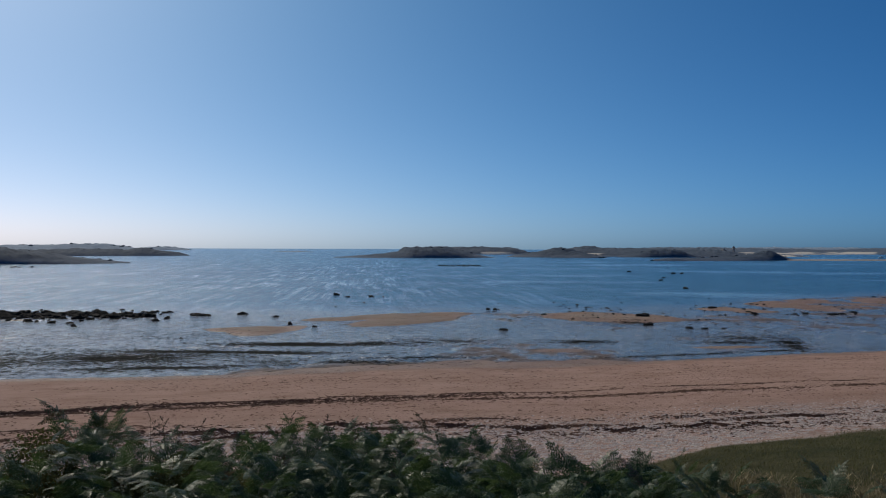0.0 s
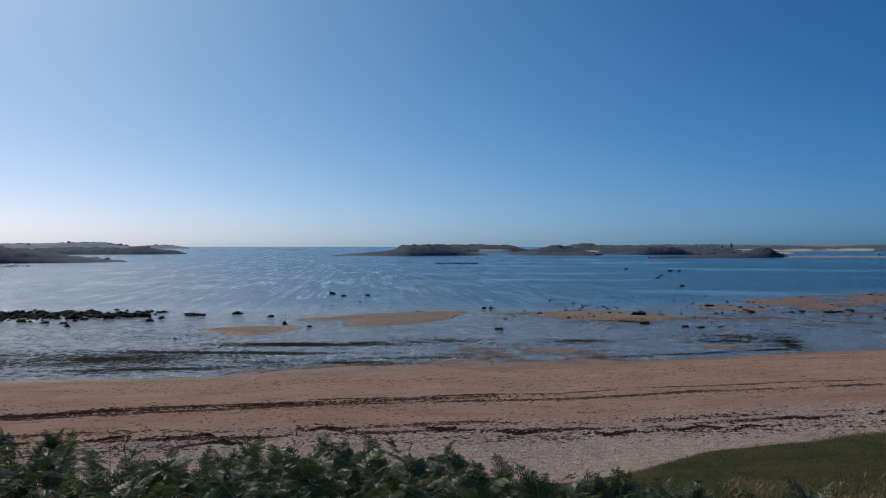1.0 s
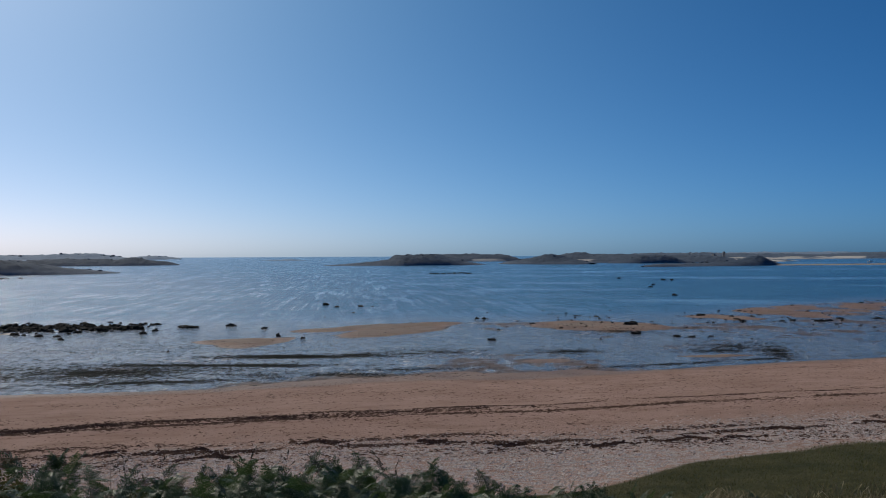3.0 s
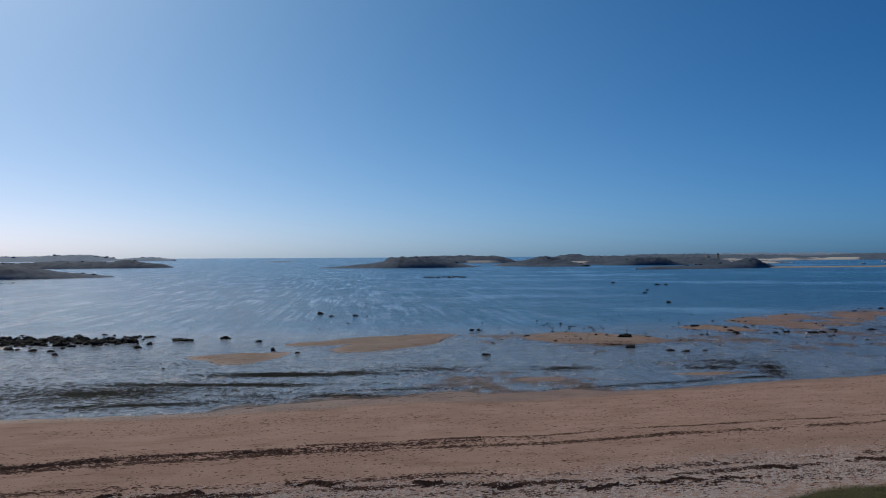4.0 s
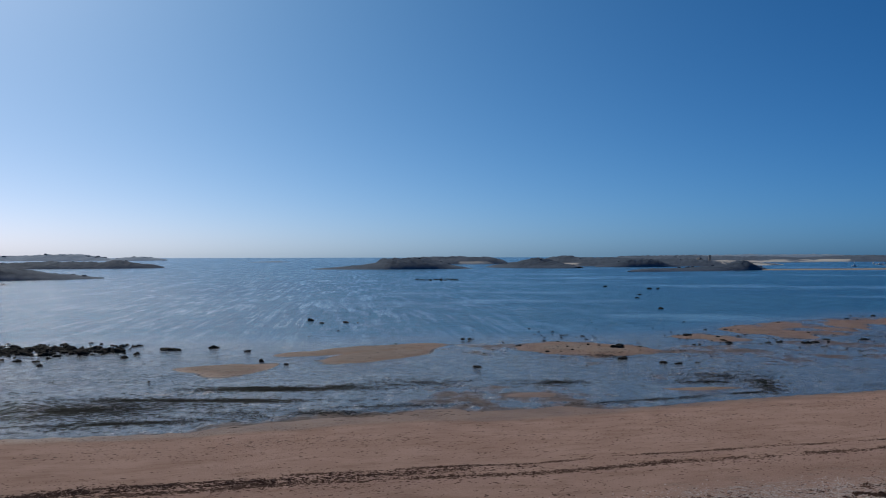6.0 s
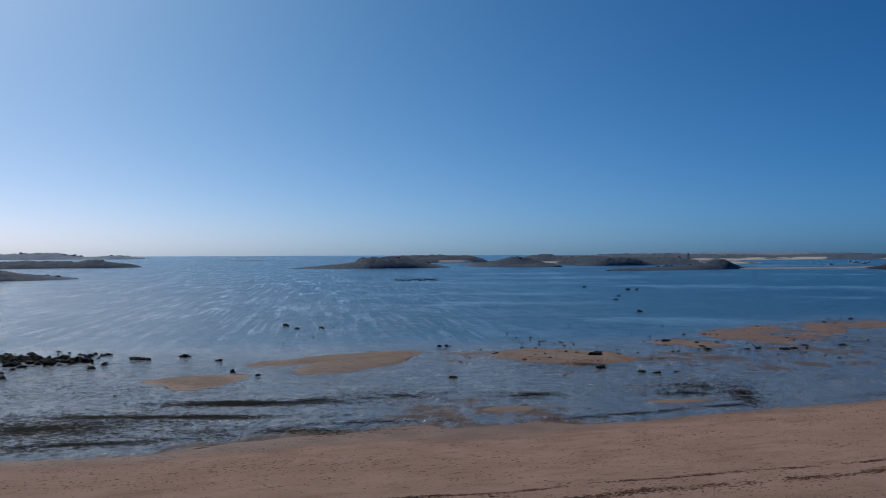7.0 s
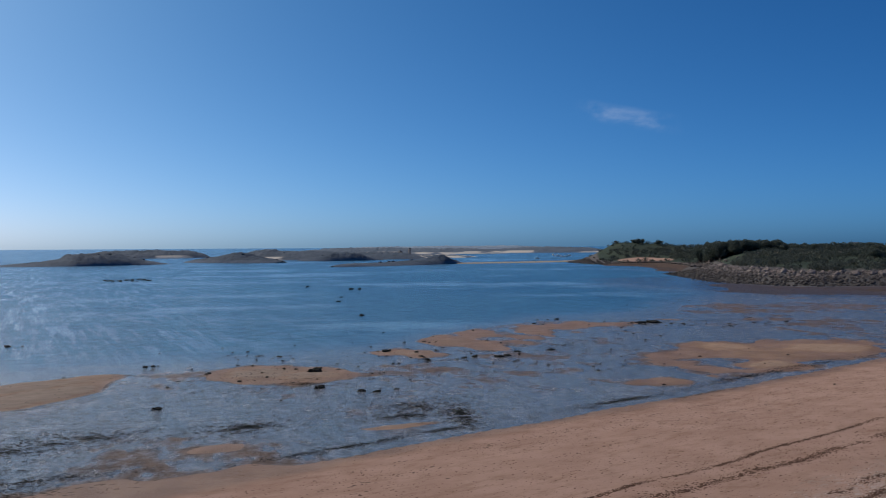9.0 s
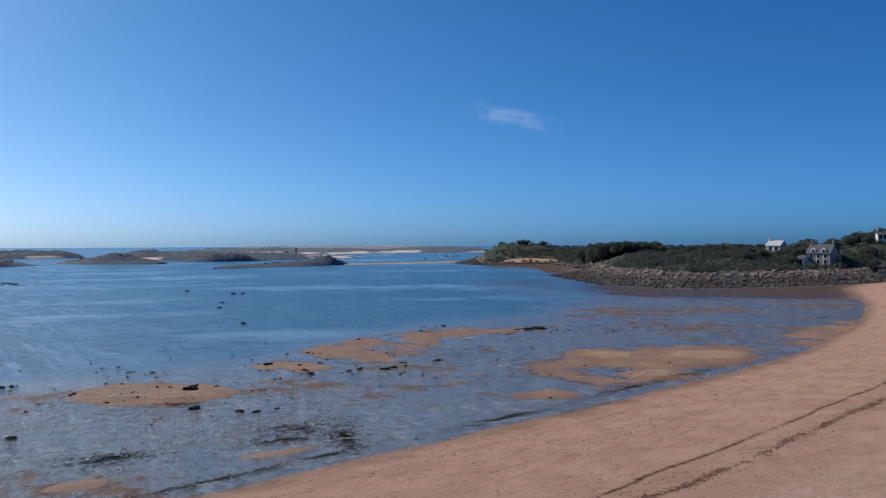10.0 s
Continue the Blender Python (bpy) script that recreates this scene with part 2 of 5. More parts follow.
    nt.links.new(mathn(nt, "MULTIPLY", spec, ramp(nt, film, 0, 1, 1.0, 0.25)), b.inputs["Specular IOR Level"])
    rip = noise_node(nt, pos, 1.9, 6, 0.68, (0.5, 1.2, 1.0))
    quiet = ramp(nt, still, 0.1, 0.8, 1.0, 0.12)
    amp = mathn(nt, "MULTIPLY", ramp(nt, calm, 0, 1, 1.0, 0.22), ramp(nt, gusts, 0, 1, 1.25, 0.5))
    h = mathn(nt, "MULTIPLY", rip, mathn(nt, "MULTIPLY", ramp(nt, gusts, 0, 1, 0.22, 0.15), quiet))
    h = mathn(nt, "ADD", h, mathn(nt, "MULTIPLY", mathn(nt, "MULTIPLY", mathn(nt, "SUBTRACT", wav, 0.5), 0.75), amp))
    h = mathn(nt, "ADD", h, mathn(nt, "MULTIPLY", mathn(nt, "MULTIPLY", mathn(nt, "SUBTRACT", chop, 0.5), 0.55), mathn(nt, "MULTIPLY", shallow, quiet)))
    bump(nt, b, h, 1.0, 0.5)
    return m


M_GROUND = ground_material()
M_WATER = water_material()
M_ROCK_DARK = plain("weedy_dark_rock", (0.014, 0.013, 0.011), (0.036, 0.031, 0.024), 2.5, 0.95, 14, 0.06, spec=0.08)
def granite_material():
    m, nt, b, geo = start("pink_grey_granite")
    pos = geo.outputs["Position"]
    sep = nt.nodes.new("ShaderNodeSeparateXYZ")
    nt.links.new(pos, sep.inputs[0])
    grain = noise_node(nt, pos, 5.0, 4)
    col = mix(nt, geo.outputs["Random Per Island"], (0.075, 0.062, 0.055), (0.30, 0.235, 0.195))
    col = mix(nt, ramp(nt, grain, 0.4, 0.7, 0, 0.5), col, (0.08, 0.07, 0.06))
    tide = mathn(nt, "ADD", sep.outputs["Z"], mathn(nt, "MULTIPLY", noise_node(nt, pos, 0.2, 4), 2.4))
    col = mix(nt, ramp(nt, tide, 4.2, 2.6, 0, 0.85), col, (0.045, 0.036, 0.028))
    nt.links.new(col, b.inputs["Base Color"])
    b.inputs["Roughness"].default_value = 0.85
    bump(nt, b, grain, 0.6, 0.12)
    return m


M_GRANITE = granite_material()
M_GREENWEED = plain("dark_green_weed", (0.010, 0.012, 0.009), (0.022, 0.023, 0.018), 1.0, 0.9, 20, 0.0, spec=0.08)
M_WRACK = plain("dry_wrack", (0.085, 0.046, 0.030), (0.135, 0.076, 0.049), 2.0, 0.95, 40, 0.0, spec=0.05, island=0.12)
M_SHELL = plain("shell_fragments", (0.60, 0.47, 0.37), (0.74, 0.60, 0.49), 2.0, 0.7, 40, 0.0, island=0.3)
M_PRINT = plain("dark_print_sand", (0.13, 0.08, 0.056), (0.19, 0.12, 0.085), 3.0, 0.95, 40, 0.01)
# third, palest tone paints sky highlights onto a share of the leaflets
M_FROND = leafy("bracken_leaf", (0.028, 0.058, 0.016), (0.058, 0.092, 0.028), (0.165, 0.205, 0.095), 0.9, 0.45, 0.38, 0.26)
M_FROND_BROWN = leafy("withered_bracken", (0.085, 0.055, 0.03), (0.07, 0.06, 0.025), (0.13, 0.09, 0.055), 1.2, 0.7, 0.3)
M_GORSE = leafy("yellow_green_scrub", (0.090, 0.086, 0.026), (0.068, 0.072, 0.022), (0.125, 0.112, 0.042), 2.0, 0.6, 0.5, 0.1)
M_GRASS = leafy("dune_grass", (0.080, 0.086, 0.029), (0.122, 0.114, 0.042), (0.22, 0.180, 0.080), 0.5, 0.7, 0.4, 0.08)
M_STRAW = leafy("dry_grass", (0.22, 0.175, 0.085), (0.15, 0.125, 0.055), (0.58, 0.47, 0.28), 1.0, 0.7, 0.3, 0.2)
# leaf greens lifted to grey-blue, distance haze put into the colour
M_TREE = leafy("tree_leaves", (0.080, 0.100, 0.082), (0.110, 0.132, 0.106), (0.122, 0.140, 0.115), 0.06, 0.6, 0.4, 0.2)
M_BARK = plain("bark", (0.06, 0.045, 0.035), (0.11, 0.085, 0.065), 2.0, 0.9, 12, 0.03)


def island_material(name, scrub1, scrub2, stone1, stone2, sand_z, rock_z):
    m, nt, b, geo = start(name)
    pos = geo.outputs["Position"]
    sep = nt.nodes.new("ShaderNodeSeparateXYZ")
    nt.links.new(pos, sep.inputs[0])
    n1 = noise_node(nt, pos, 0.05, 5)
    n2 = noise_node(nt, pos, 0.35, 5, 0.65)
    scrub = mix(nt, ramp(nt, n1, 0.35, 0.65), scrub1, scrub2)
    scrub = mix(nt, ramp(nt, n2, 0.45, 0.75, 0, 0.7), scrub, tuple(v * 0.4 for v in scrub1))
    stone = mix(nt, ramp(nt, n2, 0.3, 0.7), stone1, stone2)
    z = mathn(nt, "ADD", sep.outputs["Z"], mathn(nt, "MULTIPLY", mathn(nt, "SUBTRACT", n1, 0.5), 5.0))
    col = mix(nt, ramp(nt, z, rock_z - 0.5, rock_z + 0.6), stone, scrub)
    if sand_z:
        pale = ramp(nt, noise_node(nt, pos, 0.022, 3, 0.5, (0.5, 1.0, 1.0)), 0.53, 0.58)
        band = mathn(nt, "MULTIPLY", pale, ramp(nt, sep.outputs["Z"], sand_z + 0.4, sand_z - 0.1))
        col = mix(nt, band, col, (0.62, 0.56, 0.47))
    nt.links.new(col, b.inputs["Base Color"])
    b.inputs["Roughness"].default_value = 0.9
    b.inputs["Specular IOR Level"].default_value = 0.15
    bump(nt, b, n2, 0.35, 0.3)
    return m


# aerial haze is put into these colours, bluer and paler for far isles
M_ISLE = island_material("hazy_heath_and_granite", (0.058, 0.080, 0.106), (0.086, 0.112, 0.142), (0.078, 0.100, 0.128), (0.126, 0.152, 0.186), 0.0, 1.6)
M_ISLE_SAND = island_material("hazy_heath_granite_sand", (0.074, 0.098, 0.124), (0.108, 0.134, 0.164), (0.096, 0.118, 0.146), (0.148, 0.174, 0.206), 2.6, 1.2)
M_ISLE_PALE = island_material("far_hazed_granite_grass", (0.105, 0.136, 0.170), (0.142, 0.176, 0.212), (0.130, 0.160, 0.195), (0.180, 0.210, 0.248), 3.2, 1.2)
M_ISLE_HAZED = island_material("farthest_hazed_granite", (0.225, 0.285, 0.350), (0.275, 0.335, 0.400), (0.250, 0.305, 0.365), (0.310, 0.365, 0.425), 0.0, 1.2)
M_SANDSPIT = plain("spit_sand", (0.36, 0.27, 0.18), (0.48, 0.37, 0.26), 0.1, 0.9, 1.0, 0.05)
M_WALL = plain("granite_wall", (0.27, 0.255, 0.235), (0.36, 0.34, 0.31), 1.0, 0.9, 4, 0.03)
M_WHITE = plain("white_render", (0.72, 0.71, 0.68), (0.80, 0.79, 0.77), 0.8, 0.8, 6, 0.0)
M_SLATE = plain("slate_roof", (0.075, 0.08, 0.09), (0.12, 0.125, 0.135), 1.0, 0.6, 5, 0.03)
M_PALE_ROOF = plain("pale_roof", (0.50, 0.52, 0.50), (0.60, 0.61, 0.59), 1.0, 0.5, 5, 0.0)
M_GLASS = plain("dark_window_glass", (0.015, 0.018, 0.022), (0.025, 0.03, 0.035), 1.0, 0.08, 5, 0.0, spec=0.6)
M_HULL = plain("white_hull", (0.75, 0.75, 0.74), (0.82, 0.82, 0.81), 1.0, 0.35, 5, 0.0)


# ---- mesh helpers ----
def mesh_of(name, verts, faces, material, shade=False):
    me = bpy.data.meshes.new(name)
    me.from_pydata([tuple(v) for v in verts], [], [tuple(f) for f in faces])
    me.materials.append(material)
    if shade:
        me.polygons.foreach_set("use_smooth", np.ones(len(me.polygons), bool))
    me.update()
    return me


def thing(name, label, category, group="", kind="", at=(0, 0, 0)):
    ob = new(name)
    ob.empty_display_size = 0.2
    ob.location = at
    return tagged(ob, label, category, group, kind)


def part(name, bm, material, parent, label="", shade=False):
    me = bpy.data.meshes.new(name)
    bm.to_mesh(me)
    bm.free()
    me.materials.append(material)
    if shade:
        me.polygons.foreach_set("use_smooth", np.ones(len(me.polygons), bool))
    ob = new(name, me)
    ob.parent = parent
    return tagged(ob, label) if label else ob


def box_bm(size, at=(0, 0, 0), bevel=0.0):
    bm = bmesh.new()
    bmesh.ops.create_cube(bm, size=1.0)
    bmesh.ops.scale(bm, vec=size, verts=bm.verts)
    bmesh.ops.translate(bm, vec=at, verts=bm.verts)
    if bevel:
        bmesh.ops.bevel(bm, geom=bm.edges[:], offset=bevel, segments=1, affect="EDGES")
    return bm


def joined(name, pieces, material, label, category, shade=False):
    """One stuff object out of (verts, faces) arrays."""
    vs, fs, n = [], [], 0
    for v, f in pieces:
        vs.append(v)
        fs.extend([tuple(int(i) + n for i in face) for face in f])
        n += len(v)
    ob = new(name, mesh_of(name, np.concatenate(vs), fs, material, shade))
    return tagged(ob, label, category, kind="stuff")


# ---- the lie of the land ----
SHORE_X = [-6000, -900, -300, -120, -60, -26.6, -16, -9.3, -4.3, 0.4, 6, 13.6, 24.6, 36, 53, 69, 80, 103, 125, 150, 190, 235, 330, 6000]
SHORE_Y = [-900, -200, -60, 8, 32, 44.3, 47.6, 51.6, 53.4, 54.2, 57.2, 60.0, 65.3, 70.7, 80.0, 87.0, 93.3, 110, 128, 152, 195, 232, 245, 400]
OUT_X = [-6000, -120, -48, -30, -10, 5, 18, 30, 50, 70, 100, 130, 150, 6000]
OUT_Y = [-850, 60, 88, 90, 97, 101, 106, 124, 140, 146, 178, 215, 250, 420]
RISE_S = [0, 5, 10, 15, 20, 26, 30, 33, 38, 41, 43, 47, 51, 60, 200, 1000, 9000]
RISE_Z = [0.03, 0.33, 0.72, 1.08, 1.40, 1.68, 1.95, 2.35, 2.80, 3.45, 3.95, 4.35, 4.75, 5.1, 8.0, 22, 40]
LAND = [(172, 328), (150, 250), (155, 222), (190, 217), (235, 226), (330, 240), (1500, 200), (1500, 1300), (460, 980), (330, 720),
        (246, 610), (226, 560), (217, 502), (226, 468), (236, 464), (233, 440), (225, 408), (212, 376), (190, 345)]
# centre, half axes, turn in degrees, crest over the film of water
BARS_WEST = [(-16.6, 87.6, 8.6, 3.4, 42, 0.21), (-12.8, 83.0, 3.2, 8.8, -12, 0.20), (-20.5, 84.6, 4.6, 2.3, 20, 0.14), (-24.0, 72.9, 4.4, 5.0, 0, 0.135),
             (5.2, 91.0, 6.4, 6.0, -15, 0.14), (9.6, 88.5, 3.6, 6.0, -10, 0.13), (20.6, 103.0, 4.6, 5.0, 20, 0.11), (30.0, 113.0, 7.0, 10.0, 25, 0.092),
             (40.0, 120.0, 9.0, 9.0, 20, 0.075), (-46.0, 79.4, 10.0, 2.2, 8, 0.075), (12.6, 63.9, 3.8, 1.2, 15, 0.13), (0.0, 64.6, 3.0, 2.0, 10, 0.045)]
BARS_EAST = [(52.0, 130.0, 12, 6.5, 20, 0.06), (67.0, 133.0, 9, 5, 0, 0.05), (36.4, 77.4, 3.6, 2.0, 15, 0.12), (52.2, 85.2, 4.6, 2.8, 25, 0.16),
             (67.2, 94.4, 6.8, 5.2, 25, 0.19), (56.5, 98.4, 5.0, 5.4, 0, 0.14), (60.0, 92.5, 24.0, 11.0, 26, 0.085), (90.0, 104.0, 15.0, 4.6, 33, 0.12),
             (70.0, 100.0, 7.0, 2.0, 20, 0.06), (3.0, 60.2, 3.0, 1.2, 15, 0.05), (109, 117, 16, 4.5, 42, 0.10)]
BARS = BARS_WEST + BARS_EAST


def land_depth(x, y):
    """Metres inside the outline LAND; negative outside."""
    x, y = np.asarray(x, float), np.asarray(y, float)
    best = np.full(x.shape, 1e12)
    inside = np.zeros(x.shape, bool)
    for (ax, ay), (bx, by) in zip(LAND, LAND[1:] + LAND[:1]):
        dx, dy = bx - ax, by - ay
        k = np.clip(((x - ax) * dx + (y - ay) * dy) / (dx * dx + dy * dy), 0, 1)
        best = np.minimum(best, (x - ax - k * dx) ** 2 + (y - ay - k * dy) ** 2)
        cross = (ay > y) != (by > y)
        inside ^= cross & (x < dx * (y - ay) / (dy if abs(dy) > 1e-9 else 1e-9) + ax)
    return np.where(inside, 1, -1) * np.sqrt(best)


EBB_X = [-60, -26.6, -9.3, -4.3, 0.4, 6, 13.6, 24.6, 36, 53, 69, 80]
EBB = [0, 0.3, 1.4, 1.2, 1.3, 1.6, 0.4, 0.4, 1.0, 1.6, 0.3, 0]


def shore_s(x, y):
    """Metres up the beach from the water's edge, which lies a little lower than the beach's own line."""
    s = (np.interp(x, SHORE_X, SHORE_Y) + 0.9 * fbm(x * 0.09, x * 0 + 3.3, 5, 3) - y) * 0.93
    return s - 0.93 * np.interp(x, EBB_X, EBB) * smooth(22, 5, s)


def lie(x, y):
    """Height, distance from the water's edge, sand bar, plants and rock, all at once."""
    x, y = np.asarray(x, float), np.asarray(y, float)
    s = shore_s(x, y)
    out = np.interp(x, OUT_X, OUT_Y) + 2.5 * fbm(x * 0.12, y * 0.1, 9, 3)
    beyond = y - out
    flat = np.minimum(-0.032 + 0.030 * fbm(x * 0.20, y * 0.13, 21, 5) + 0.03 * fbm(x * 0.045, y * 0.045, 33, 2) - 0.02 * smooth(-5, -40, x) + 0.011 * smooth(12, 40, x), -0.004)
    sea = -0.03 - 0.05 * np.clip(beyond, 0, 8) - 0.012 * np.clip(beyond - 8, 0, 400)
    bar = np.zeros(x.shape)
    wx, wy = x + 2.6 * fbm(x * 0.13, y * 0.13, 201, 4), y + 2.0 * fbm(x * 0.13, y * 0.13, 207, 4)
    for cx, cy, rx, ry, turn, h in BARS:
        c, n = math.cos(radians(turn)), math.sin(radians(turn))
        u, v = ((wx - cx) * c + (wy - cy) * n) / rx, (-(wx - cx) * n + (wy - cy) * c) / ry
        r = np.sqrt(u * u + v * v) * (1 + 0.45 * fbm(x * 0.22 + cx, y * 0.16, 71, 5))
        patchy = smooth(-0.28, 0.12, fbm(x * 0.10, y * 0.17, 77, 4)) if rx > 20 else (smooth(-0.22, 0.30, fbm(x * 0.26, y * 0.2, 79, 4)) if h < 0.125 else 1.0)
        bar = np.maximum(bar, h * smooth(1.22, 0.15, r) * patchy)
    low = np.where(beyond > 0, np.minimum(flat, sea), flat) + bar * smooth(14, 0, beyond) * 1.05
    beach = np.interp(s, RISE_S, RISE_Z) + np.where(s > 2, 0.05, 0.0) * smooth(2, 8, s) * fbm(x * 0.4, y * 0.4, 13, 4)
    beach = beach + 0.30 * smooth(34, 44, s) * fbm(x * 0.35, y * 0.35, 14, 3)
    z = np.where(s > 0, beach, np.minimum(low + np.clip(1 + s / 3, 0, 1) * (0.03 - 0.05 * smooth(2, 14, x)), 0.5))
    d = land_depth(x, y)
    hill = np.interp(d, [-40, -8, 0, 8, 16, 30, 60, 100, 150, 400], [-3, -0.35, 0.2, 1.8, 3.1, 4.4, 5.9, 7.4, 9.4, 13])
    hill = hill + smooth(395, 450, y) * (np.interp(d, [-40, -8, 0, 8, 40, 80, 150, 400], [-3, -0.35, 0.1, 1.0, 2.3, 4.5, 8, 12]) - hill)
    hill = hill + 0.5 * smooth(0, 20, d) * fbm(x * 0.08, y * 0.08, 61, 4) + 1.9 * smooth(-36, -10, d) * smooth(6, -6, d) * smooth(340, 385, y) * smooth(500, 460, y)
    for cx, cy, r, h in ((264, 596, 30, 7.2), (300, 600, 40, 5.0), (330, 285, 38, 7.0), (274, 262, 15, 7.0), (222, 392, 24, 4.5), (255, 375, 40, 2.0)):
        hill = hill + h * np.exp(-((x - cx) ** 2 + (y - cy) ** 2) / (2 * r * r)) * smooth(0, 30, d)
    cover = smooth(-24, 16, 0.74 * (x - 122) - 0.67 * (y - 214) + 8 * fbm(x * 0.04, y * 0.04, 211, 3))
    mud = 0.26 * smooth(-78, -10, d) * cover - 0.10 + 0.12 * smooth(-80, -30, d) * cover * fbm(x * 0.05, y * 0.022, 8, 5)
    bay = (d > -90) & (y < 262) & (x > 60)
    z = np.where(bay, np.maximum(z, mud), z)
    z = np.where(d > -36, np.maximum(z, np.where(d > -8, hill, np.minimum(hill, 0.22 + 0.15 * fbm(x * 0.06, y * 0.06, 65, 4)))), z)
    wide = np.where(y > 480, 7.0, np.where(y > 340, 2.5, 17.0))
    veg = np.maximum(smooth(31.0, 33.0, s + 0.105 * np.clip(x - 1.5, 0, 6.5) + 2.2 * fbm(x * 0.15, y * 0.15, 3, 2)) * smooth(60, 40, np.abs(x)) * (y < 60), smooth(0, 5, d - wide + 6 * fbm(x * 0.05, y * 0.05, 6, 3)))
    veg = np.where((s > 45) & (d < 0), 1.0, veg)
    cove = np.exp(-(((x - 250) / 17) ** 2 + ((y - 510) / 26) ** 2))
    veg = veg * (1 - smooth(0.35, 0.6, cove))
    rock = smooth(-9, -2, d) * smooth(11, 3, d - wide) * (1 - smooth(0.35, 0.6, cove))
    return z, s, bar, veg, rock, beyond


def ground_z(x, y):
    return lie(np.atleast_1d(np.asarray(x, float)), np.atleast_1d(np.asarray(y, float)))[0]


def spaced(stops):
    """Grid lines: (to, step) after the first number."""
    vals = [stops[0]]
    for to, step in stops[1:]:
        n = max(1, int(round((to - vals[-1]) / step)))
        vals.extend(np.linspace(vals[-1], to, n + 1)[1:])
    return np.array(vals)


def sheet(name, xs, ys, z, material, attrs):
    nx, ny = len(xs), len(ys)
    X, Y = np.meshgrid(xs, ys)
    verts = np.stack([X.ravel(), Y.ravel(), z.ravel()], 1)
    i = (np.arange(ny - 1)[:, None] * nx + np.arange(nx - 1)[None, :]).ravel()
    faces = np.stack([i, i + 1, i + nx + 1, i + nx], 1)
    me = bpy.data.meshes.new(name)
    me.vertices.add(len(verts))
    me.vertices.foreach_set("co", verts.ravel())
    me.loops.add(len(faces) * 4)
    me.loops.foreach_set("vertex_index", faces.ravel())
    me.polygons.add(len(faces))
    me.polygons.foreach_set("loop_start", np.arange(len(faces)) * 4)
    me.polygons.foreach_set("use_smooth", np.ones(len(faces), bool))
    me.update(calc_edges=True)
    me.materials.append(material)
    for key, v in attrs.items():
        a = me.attributes.new(key, "FLOAT", "POINT")
        a.data.foreach_set("value", np.asarray(v, np.float32).ravel())
    return new(name, me)


GX = spaced([-6000, (-1000, 500), (-200, 80), (-70, 5), (-50, 1), (112, 0.5), (150, 1.2), (420, 3.0), (800, 40), (6000, 400)])
GY = spaced([-6000, (-1000, 500), (-100, 60), (0, 4), (5, 0.8), (150, 0.5), (260, 1.5), (660, 4.0), (1300, 50), (6000, 400)])
gX, gY = np.meshgrid(GX, GY)
gz, gs, gbar, gveg, grock, gout = lie(gX, gY)
gd = land_depth(gX, gY)
ground = sheet("ground", GX, GY, gz, M_GROUND, {"inland": gs, "mud": np.maximum(smooth(-80, -40, gd) * (gY < 300) * smooth(4.0, -8.0, gs) * smooth(70, 100, gX), smooth(-44, -30, gd) * smooth(330, 350, gY) * smooth(505, 480, gY)), "bar": gbar / 0.15, "veg": gveg, "rock": grock})
tagged(ground, "rosy sand beach, wet tidal flat, dune and rocky shore", "beach", kind="structure")
near_land = smooth(-75, -10, gd) * (gY < 300) * smooth(80, 125, gX)
flatness = np.maximum(smooth(24, -10, gout + 6 * fbm(gX * 0.07, gY * 0.07, 205, 4)), near_land * 0.8)
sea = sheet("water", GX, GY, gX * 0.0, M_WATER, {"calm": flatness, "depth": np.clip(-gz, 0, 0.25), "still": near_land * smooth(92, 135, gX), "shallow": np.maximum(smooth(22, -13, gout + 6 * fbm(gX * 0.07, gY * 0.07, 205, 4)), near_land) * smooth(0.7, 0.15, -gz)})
tagged(sea, "wind-rippled blue sea running shallow over the sand", "sea", kind="structure")


# ---- rocks ----
def rock_mesh(name, seed, material, flat=0.6, detail=2, sharp=0.35):
    bm = bmesh.new()
    bmesh.ops.create_icosphere(bm, subdivisions=detail, radius=0.5)
    off = Vector((seed * 3.1, seed * 1.7, seed * 0.9))
    for v in bm.verts:
        n = noise.noise(v.co * 1.8 + off) * 0.6 + noise.noise(v.co * 4.6 + off) * 0.55
        c = noise.cell(v.co * 2.6 + off)
        v.co *= 1 + sharp * n + 0.12 * (c - 0.5)
        v.co.z = v.co.z * flat
        if v.co.z < -0.12:
            v.co.z = -0.12 + (v.co.z + 0.12) * 0.2
    me = bpy.data.meshes.new(name)
    bm.to_mesh(me)
    bm.free()
    me.materials.append(material)
    return me


ROCKS = [rock_mesh("rock", k, M_ROCK_DARK, 0.55 + 0.09 * (k % 4), 3, 0.8) for k in range(9)]
rnd = random.Random(4)


def place_rock(x, y, w, label, group, tall=1.0, meshes=ROCKS, sink=0.05):
    ob = new("rock", meshes[rnd.randrange(len(meshes))])
    w = max(w, 0.25) * 0.85
    tall = min(tall * 1.25, 0.9 / w)
    ob.location = (x, y, max(float(ground_z(x, y)[0]), -0.25) - sink * w + 0.09 * w)
    ob.rotation_euler = (0, 0, rnd.uniform(0, 6.28))
    ob.scale = (w * 1.15, w * rnd.uniform(0.6, 0.95), w * rnd.uniform(0.75, 1.05) * tall)
    return tagged(ob, label, "rock", group)


